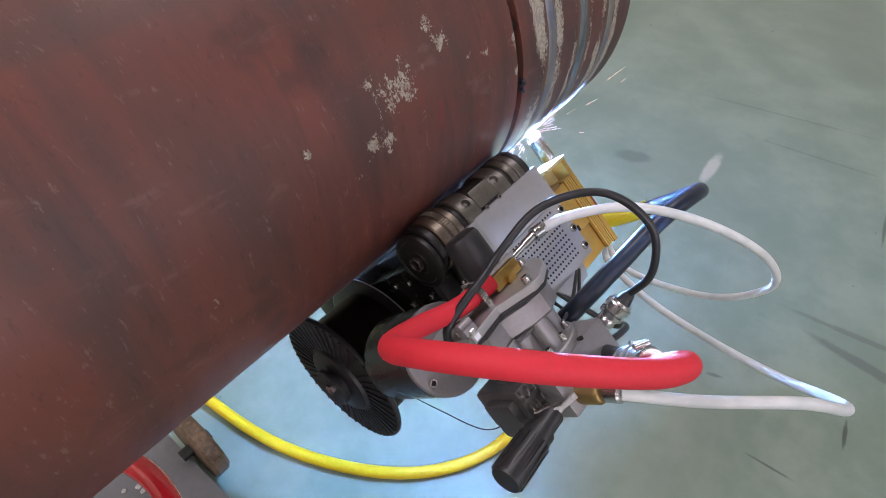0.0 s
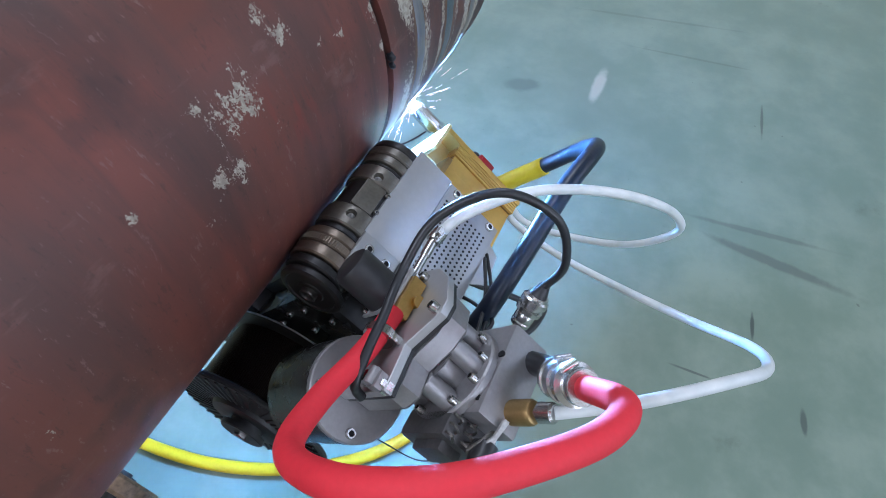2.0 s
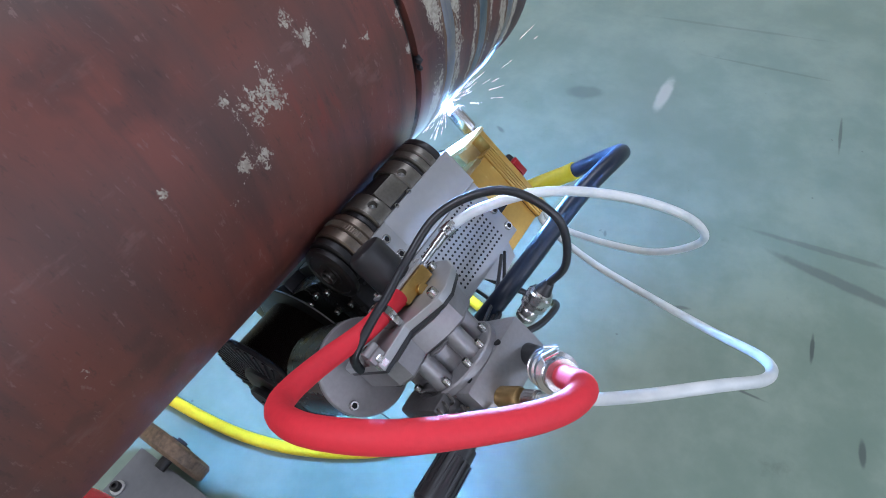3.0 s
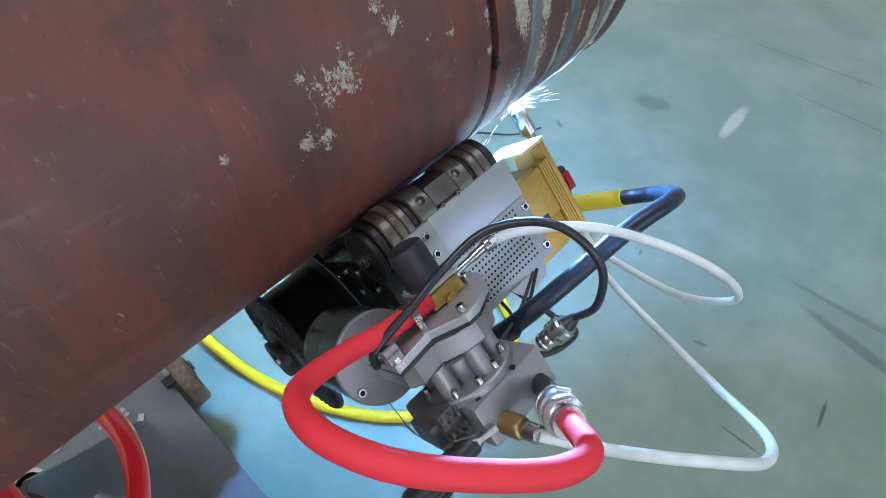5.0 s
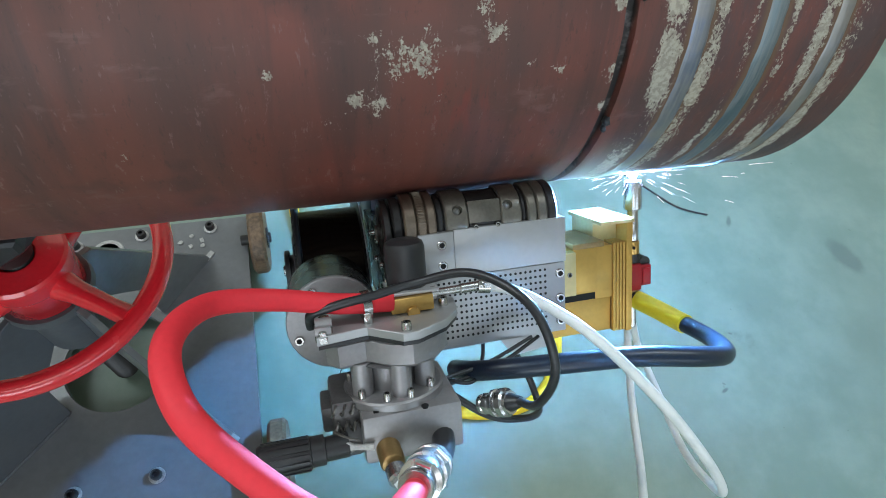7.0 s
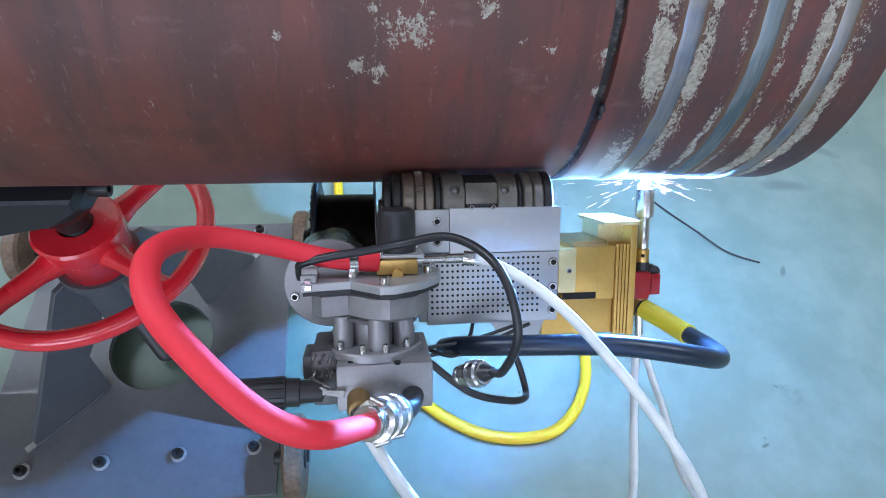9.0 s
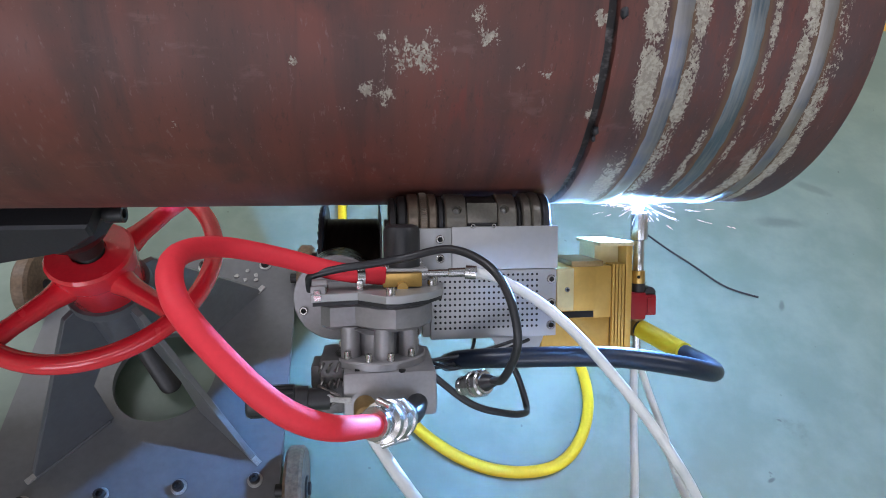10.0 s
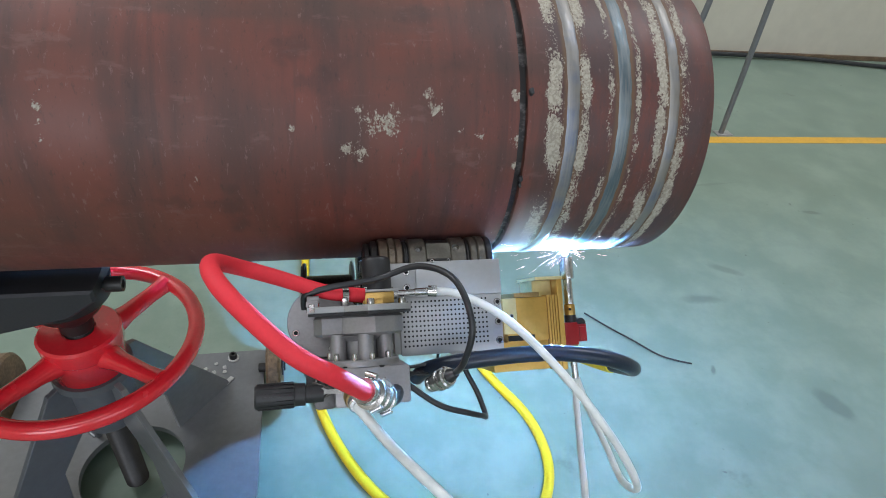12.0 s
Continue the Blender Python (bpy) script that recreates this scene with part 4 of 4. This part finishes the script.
    for u, v, w in ((-0.1565, 0.2790, 0.1800), (-0.1590, 0.2855, 0.1935)):
        b = B()
        lathe(b, L(u, v + 0.0055, w), L(u, v - 0.0040, w), ((0, 0.0058), (0.5, 0.0060), (0.52, 0.0046), (0.9, 0.0046), (1, 0.0038)), 6)
        part("terminal_nut", b, STEEL, g, "bright terminal nut")
    # brass hose fitting
    b = B()
    lathe(b, L(-0.120, 0.381, 0.207), L(-0.119, 0.383, 0.234), ((0, 0.0098), (0.85, 0.0098), (0.95, 0.0085), (1, 0.006)), 24)
    f = part("hose_fitting", b, DULL_BRASS, blk, "dull brass hose fitting")
    b = B()
    lathe(b, L(-0.119, 0.383, 0.234), L(-0.118, 0.386, 0.250), ((0, 0.0045), (0.2, 0.0045), (0.22, 0.0078), (0.9, 0.0078), (1, 0.0062)), 20)
    part("hose_nut", b, STEEL, f)
    # big clamped hose connector
    b = B()
    tube(b, [L(-0.072, 0.378, 0.195), L(-0.078, 0.384, 0.225), L(-0.092, 0.381, 0.246)], 0.0095, 16, 6, 2)
    st = part("hose_stub", b, RUBBER, blk, "short black hose stub")
    p0, p1 = L(-0.0885, 0.383, 0.239), L(-0.1130, 0.3665, 0.289)
    b = B()
    lathe(b, p0, p1, ((0, 0.0130), (0.12, 0.0158), (0.2, 0.0158), (0.22, 0.0128), (0.3, 0.0128), (0.32, 0.0162), (0.5, 0.0162), (0.52, 0.0125), (0.6, 0.0125), (0.62, 0.0158), (0.74, 0.0158), (0.76, 0.0118), (1, 0.0118)), 30)
    cl = part("hose_connector", b, STEEL, blk, "bright ribbed hose connector with worm clamps")
    ax = (p1 - p0).normalized()
    for f_, side in ((0.16, 1), (0.41, -0.6), (0.68, 0.8), (0.9, -1)):
        c = p0 + (p1 - p0) * f_
        o = (Vector((1, 0, 0)) * side + Vector((0, 0.5, 0.6))).cross(ax).normalized()
        b = B()
        cy(b, c + o * 0.0158 - ax.cross(o) * 0.0058, c + o * 0.0158 + ax.cross(o) * 0.0058, 0.0031, seg=12)
        part("clamp_screw", b, STEEL, cl)
    b = B()
    lathe(b, p0 + (p1 - p0) * 0.82, p0 + (p1 - p0) * 0.97, ((0, 0.0122), (0.1, 0.0126), (0.9, 0.0126), (1, 0.0122)), 30)
    part("worm_clamp", b, STEEL, cl)


def gold_block():
    b = B()
    lb(b, (0.108, 0.1698), (0.286, 0.348), (-0.030, 0.053), 0.0012)
    lb(b, (0.086, 0.1698), (0.3478, 0.389), (-0.030, 0.050), 0.0012)
    g = part("slide_block", b, GOLD, tractor, "gold anodised cross-slide block")
    b = B()
    lb(b, (0.1700, 0.1858), (0.286, 0.388), (-0.032, 0.0515))
    part("fin_core", b, DULL_BRASS, g)
    for i in range(4):
        u = 0.1705 + i * 0.0040
        b = B()
        lb(b, (u, u + 0.0030), (0.284, 0.390), (-0.034, 0.0550), 0.0004)
        part("fin", b, GOLD, g)
    b = B()
    lb(b, (0.1866, 0.1945), (0.2622, 0.392), (-0.034, 0.0553), 0.001)
    part("end_plate", b, GOLD, g)
    b = B()
    lb(b, (0.084, 0.0992), (0.288, 0.333), (-0.015, 0.0560), 0.0012)
    part("slide_carriage", b, GOLD, g)
    b = B()
    lb(b, (0.0996, 0.1200), (0.2862, 0.336), (-0.015, 0.0640), 0.0012)
    cap = part("carriage_cap", b, GOLD_PALE, g, "pale gold carriage plate")
    b = B()
    screw(b, L(0.112, 0.311, 0.0640), (0, 0, 1), 0.0030, 0.001)
    part("screw", b, STEEL, cap)
    b = B()
    lb(b, (0.1204, 0.1500), (0.2860, 0.338), (-0.02, 0.0545), 0.0010)
    part("slide_saddle", b, GOLD, g)
    # slide rail, its gold darkened for the shade beneath the shield
    b = B()
    lb(b, (0.119, 0.1575), (0.2790, 0.2856), (-0.010, 0.0580), 0.001)
    part("slide_rail", b, DULL_BRASS, g, "slide rail in darker gold for the shade under the shield")
    b = B()
    lb(b, (0.1085, 0.148), (0.3392, 0.3468), (0.02, 0.0538))
    part("slot", b, HOLE, g)
    b = B()
    lb(b, (0.1560, 0.1862), (0.2623, 0.2857), (-0.018, 0.034), 0.001)
    part("support", b, GOLD_PALE, g, "pale gold shield support")
    b = B()
    lb(b, (0.1530, 0.1950), (0.2575, 0.2620), (-0.022, 0.0580), 0.0008)
    part("heat_shield", b, GOLD_PALE, g, "pale gold heat shield plate")


def torch():
    u, w = 0.2285, 0.0
    def rod(v0, v1, prof, m, name, parent=None, label="", seg=28):
        b = B()
        lathe(b, L(u, v0, w), L(u, v1, w), prof, seg)
        return part(name, b, m, parent or tractor, label)
    t = rod(0.355, 0.385, ((0, 0.0092), (0.3, 0.0092), (0.35, 0.0078), (1, 0.0078)), DULL_BRASS, "torch", label="water-cooled welding torch pointing at the pipe")
    rod(0.2250, 0.2612, ((0, 0.0092), (0.05, 0.0106), (0.90, 0.0110), (0.97, 0.0102), (1, 0.0075)), STEEL, "nozzle", t, "bright heat-tinted gas nozzle")
    rod(0.2600, 0.3000, ((0, 0.0068), (0.4, 0.0068), (0.42, 0.0072), (0.96, 0.0072), (1, 0.0066)), STEEL, "contact_tube", t, "bright polished torch neck")
    col = rod(0.3000, 0.3164, ((0, 0.0080), (0.1, 0.0085), (0.9, 0.0085), (1, 0.0080)), BRASS, "nozzle_collar", t)
    b = B()
    lathe(b, L(u - 0.003, 0.3075, 0.0070), L(u - 0.003, 0.3075, 0.0092), ((0, 0.0020), (1, 0.0020)), 12)
    part("cross_hole", b, HOLE, col)
    rod(0.3164, 0.3274, ((0, 0.0090), (1, 0.0090)), PLASTIC, "insulator", t)
    b = B()
    lb(b, (0.2130, 0.2345), (0.3274, 0.3615), (-0.012, 0.0125), 0.002)
    lb(b, (0.2340, 0.2500), (0.3310, 0.3575), (-0.009, 0.0095), 0.002)
    lb(b, (0.2370, 0.2470), (0.3345, 0.3540), (0.0090, 0.0115), 0.001)
    r = part("torch_clamp", b, RED_PLASTIC, t, "red plastic torch clamp")
    b = B()
    cy(b, L(0.2440, 0.3285, -0.010), L(0.2440, 0.3285, 0.004), 0.0072, seg=20)
    lb(b, (0.2400, 0.2545), (0.3265, 0.3460), (-0.012, -0.001), 0.002)
    part("knob", b, PLASTIC, r, "black clamp knob")
    b = B()
    lathe(b, L(u, 0.2138, w), L(u, 0.2235, w), ((0, 0.0045), (0.2, 0.0058), (0.5, 0.0048), (0.8, 0.0034), (1, 0.0018)), 18)
    part("arc_flame", b, ARC, t, "blinding blue-white welding arc")
    b = B()
    cy(b, L(u, 0.384, w), L(u + 0.002, 0.413, w - 0.002), 0.0052, seg=14)
    part("gas_barb", b, STEEL, t)


def cables():
    def hose(name, pts, r, m, label, ease=4, parent=None):
        b = B()
        tube(b, [L(*p) for p in pts], r, 16, 12, ease)
        return part(name, b, m, parent or tractor, label)
    hose("coolant_hose", RED_LINE, 0.0085, RED_HOSE, "thick red rubber hose in a wide bend", 6)
    hose("torch_cable", TORCH_LINE, 0.0098, NAVY, "thick blue-black torch cable")
    hose("cable_sleeve", SLEEVE_LINE, 0.0118, YELLOW_CAP, "yellow shrink sleeve on the torch cable", 2)
    hose("signal_cable", SIGNAL_LINE, 0.0036, RUBBER, "thin black signal cable")
    hose("lead_cable", LEAD_LINE, 0.0036, RUBBER, "thin black lead in a loop")
    hose("gas_hose", GAS_LINE, 0.0047, MILKY, "milky white plastic gas hose", 4)
    hose("water_hose", WATER_LINE, 0.0050, MILKY, "milky white plastic water hose", 4)
    for pts in (((-0.055, 0.362, 0.150), (-0.01, 0.360, 0.138), (0.045, 0.3535, 0.112)), ((-0.055, 0.372, 0.145), (0.0, 0.366, 0.135), (0.055, 0.357, 0.106)), ((-0.06, 0.365, 0.14), (-0.03, 0.372, 0.148), (-0.01, 0.362, 0.120), (0.0, 0.345, 0.09))):
        hose("thin_wire", pts, 0.0019, RUBBER, "thin black wire", 2)
    hose("welding_wire", ((-0.125, 0.369, -0.070), (-0.140, 0.386, 0.020), (-0.160, 0.386, 0.110), (-0.163, 0.372, 0.168)), 0.0006, WIRE, "thin welding wire from spool to feeder", 2)
    # round plug
    p0, p1 = L(-0.0300, 0.382, 0.172), L(-0.0105, 0.370, 0.199)
    b = B()
    lathe(b, p0, p1, ((0, 0.0060), (0.06, 0.0086), (0.16, 0.0092), (0.20, 0.0084), (0.26, 0.0092), (0.40, 0.0088), (0.43, 0.0080), (0.48, 0.0118), (0.60, 0.0122), (0.63, 0.0098), (0.70, 0.0098), (0.73, 0.0124), (0.88, 0.0124), (0.92, 0.0104), (1, 0.0100)), 26)
    pl = part("round_plug", b, STEEL, tractor, "bright round threaded plug")
    d = (p1 - p0).normalized()
    b = B()
    cy(b, p1 - d * 0.002, p1 + d * 0.011, 0.0086, 0.0046, seg=18)
    part("plug_insert", b, PLASTIC, pl)
    # clip that holds the red hose on the plate
    b = B()
    lathe(b, L(-0.126, 0.2735, 0.172), L(-0.119, 0.2735, 0.171), ((0, 0.0120), (1, 0.0120)), 26)
    lb(b, (-0.1255, -0.1195), (0.276, 0.2855), (0.182, 0.186), 0.001)
    part("hose_clip", b, STEEL, tractor, "bright hose clip")


SPOOL = (0.301, -0.076)
RED_LINE = ((-0.1, 0.2745, 0.17), (-0.1422, 0.2686, 0.1754), (-0.1929, 0.2514, 0.1943), (-0.2326, 0.2397, 0.225), (-0.2458, 0.2409, 0.285), (-0.2337, 0.2623, 0.3283), (-0.2064, 0.2926, 0.3442), (-0.1712, 0.3258, 0.3522), (-0.1406, 0.3453, 0.342), (-0.1125, 0.3672, 0.2895))
TORCH_LINE = ((-0.0329, 0.3800, 0.1000), (-0.0211, 0.3655, 0.1405), (0.0385, 0.3568, 0.1711), (0.1152, 0.3545, 0.1897), (0.1822, 0.3654, 0.1933), (0.2303, 0.3820, 0.1667), (0.2565, 0.3910, 0.1164), (0.2520, 0.3880, 0.0588), (0.2285, 0.3740, 0.0040))
SLEEVE_LINE = ((0.2538, 0.3890, 0.0720), (0.2520, 0.3880, 0.0588), (0.2425, 0.3820, 0.0300), (0.2300, 0.3750, 0.0070))
SIGNAL_LINE = ((-0.1674, 0.2860, 0.1715), (-0.1676, 0.2780, 0.1760), (-0.1640, 0.2705, 0.1835), (-0.1379, 0.2640, 0.1880), (-0.1181, 0.2615, 0.1890), (-0.0821, 0.2560, 0.1880), (-0.0417, 0.2464, 0.2140), (-0.0106, 0.2653, 0.2519), (0.0027, 0.3131, 0.2622), (-0.0032, 0.3522, 0.2402), (-0.0060, 0.3670, 0.2050))
LEAD_LINE = ((-0.060, 0.375, 0.138), (-0.017, 0.408, 0.150), (0.020, 0.422, 0.145), (0.044, 0.431, 0.126), (0.056, 0.4360, 0.096), (0.050, 0.408, 0.084), (0.037, 0.380, 0.082), (0.027, 0.350, 0.08))
GAS_LINE = ((-0.0180, 0.2730, 0.1660), (0.0090, 0.2796, 0.1861), (0.0521, 0.3092, 0.2197), (0.1092, 0.3753, 0.2376), (0.1657, 0.4546, 0.2337), (0.2096, 0.5188, 0.1937), (0.2372, 0.5378, 0.1029), (0.2650, 0.5150, 0.0100), (0.2600, 0.4650, -0.0300), (0.2305, 0.4110, 0.0000))
WATER_LINE = ((-0.1180, 0.3860, 0.2480), (-0.0852, 0.4253, 0.2817), (-0.0393, 0.4703, 0.3196), (0.0124, 0.5264, 0.3136), (0.0738, 0.5716, 0.2698), (0.1315, 0.5859, 0.1867), (0.1883, 0.5681, 0.0898), (0.2240, 0.5128, 0.0095), (0.2394, 0.4423, -0.0265), (0.2305, 0.4110, -0.0020))

drive_unit()
housing()
wire_motor()
spool()
valve()
gearbox()
gold_block()
torch()
cables()


# ---- sparks ----
def spark_spray(count, reach, seed, m):
    """A burst of glowing streaks that leaves the arc; its origin is the arc."""
    rnd = random.Random(seed)
    b = B()
    for _ in range(count):
        a = rnd.uniform(0, 2 * math.pi)
        d = Vector((math.cos(a), 0.25 - rnd.random() * 0.75, math.sin(a) * 0.9)).normalized()
        s = rnd.uniform(0.008, reach)
        ln = rnd.uniform(0.006, 0.012 + 0.16 * s)
        p = d * s + Vector((0, -0.05, 0)) * (s * s * 6)
        cy(b, p, p + d * ln, rnd.uniform(0.00009, 0.00017), 0.00005, seg=5)
    ob = part("spark_spray", b, m)
    return tagged(ob, "spray of glowing sparks flying off the welding arc", "sparks", group="sparks of the arc", kind="stuff")


SPRAYS = [spark_spray(46, 0.045, 3, SPARK_HOT), spark_spray(40, 0.075, 8, SPARK), spark_spray(9, 0.16, 12, SPARK)]


def motions():
    walk(tractor, [(t, pose(0, 0, AXIS_Z, TILT_0 + CRAWL * (t - 6))) for t in (0, 3, 6, 9, 12)])
    for k, ob in enumerate(SPRAYS):
        rnd = random.Random(40 + k)
        rows = []
        a = 0.0
        for i in range(61):
            t = i * 0.2
            a += rnd.uniform(30, 80)
            at = pose(0, 0, AXIS_Z, TILT_0 + CRAWL * (t - 6)) @ Matrix.Translation(L(0.2285, 0.2135, 0.0)) @ Matrix.Rotation(radians(a), 4, "Y")
            rows.append((t, at))
        walk(ob, rows)


motions()
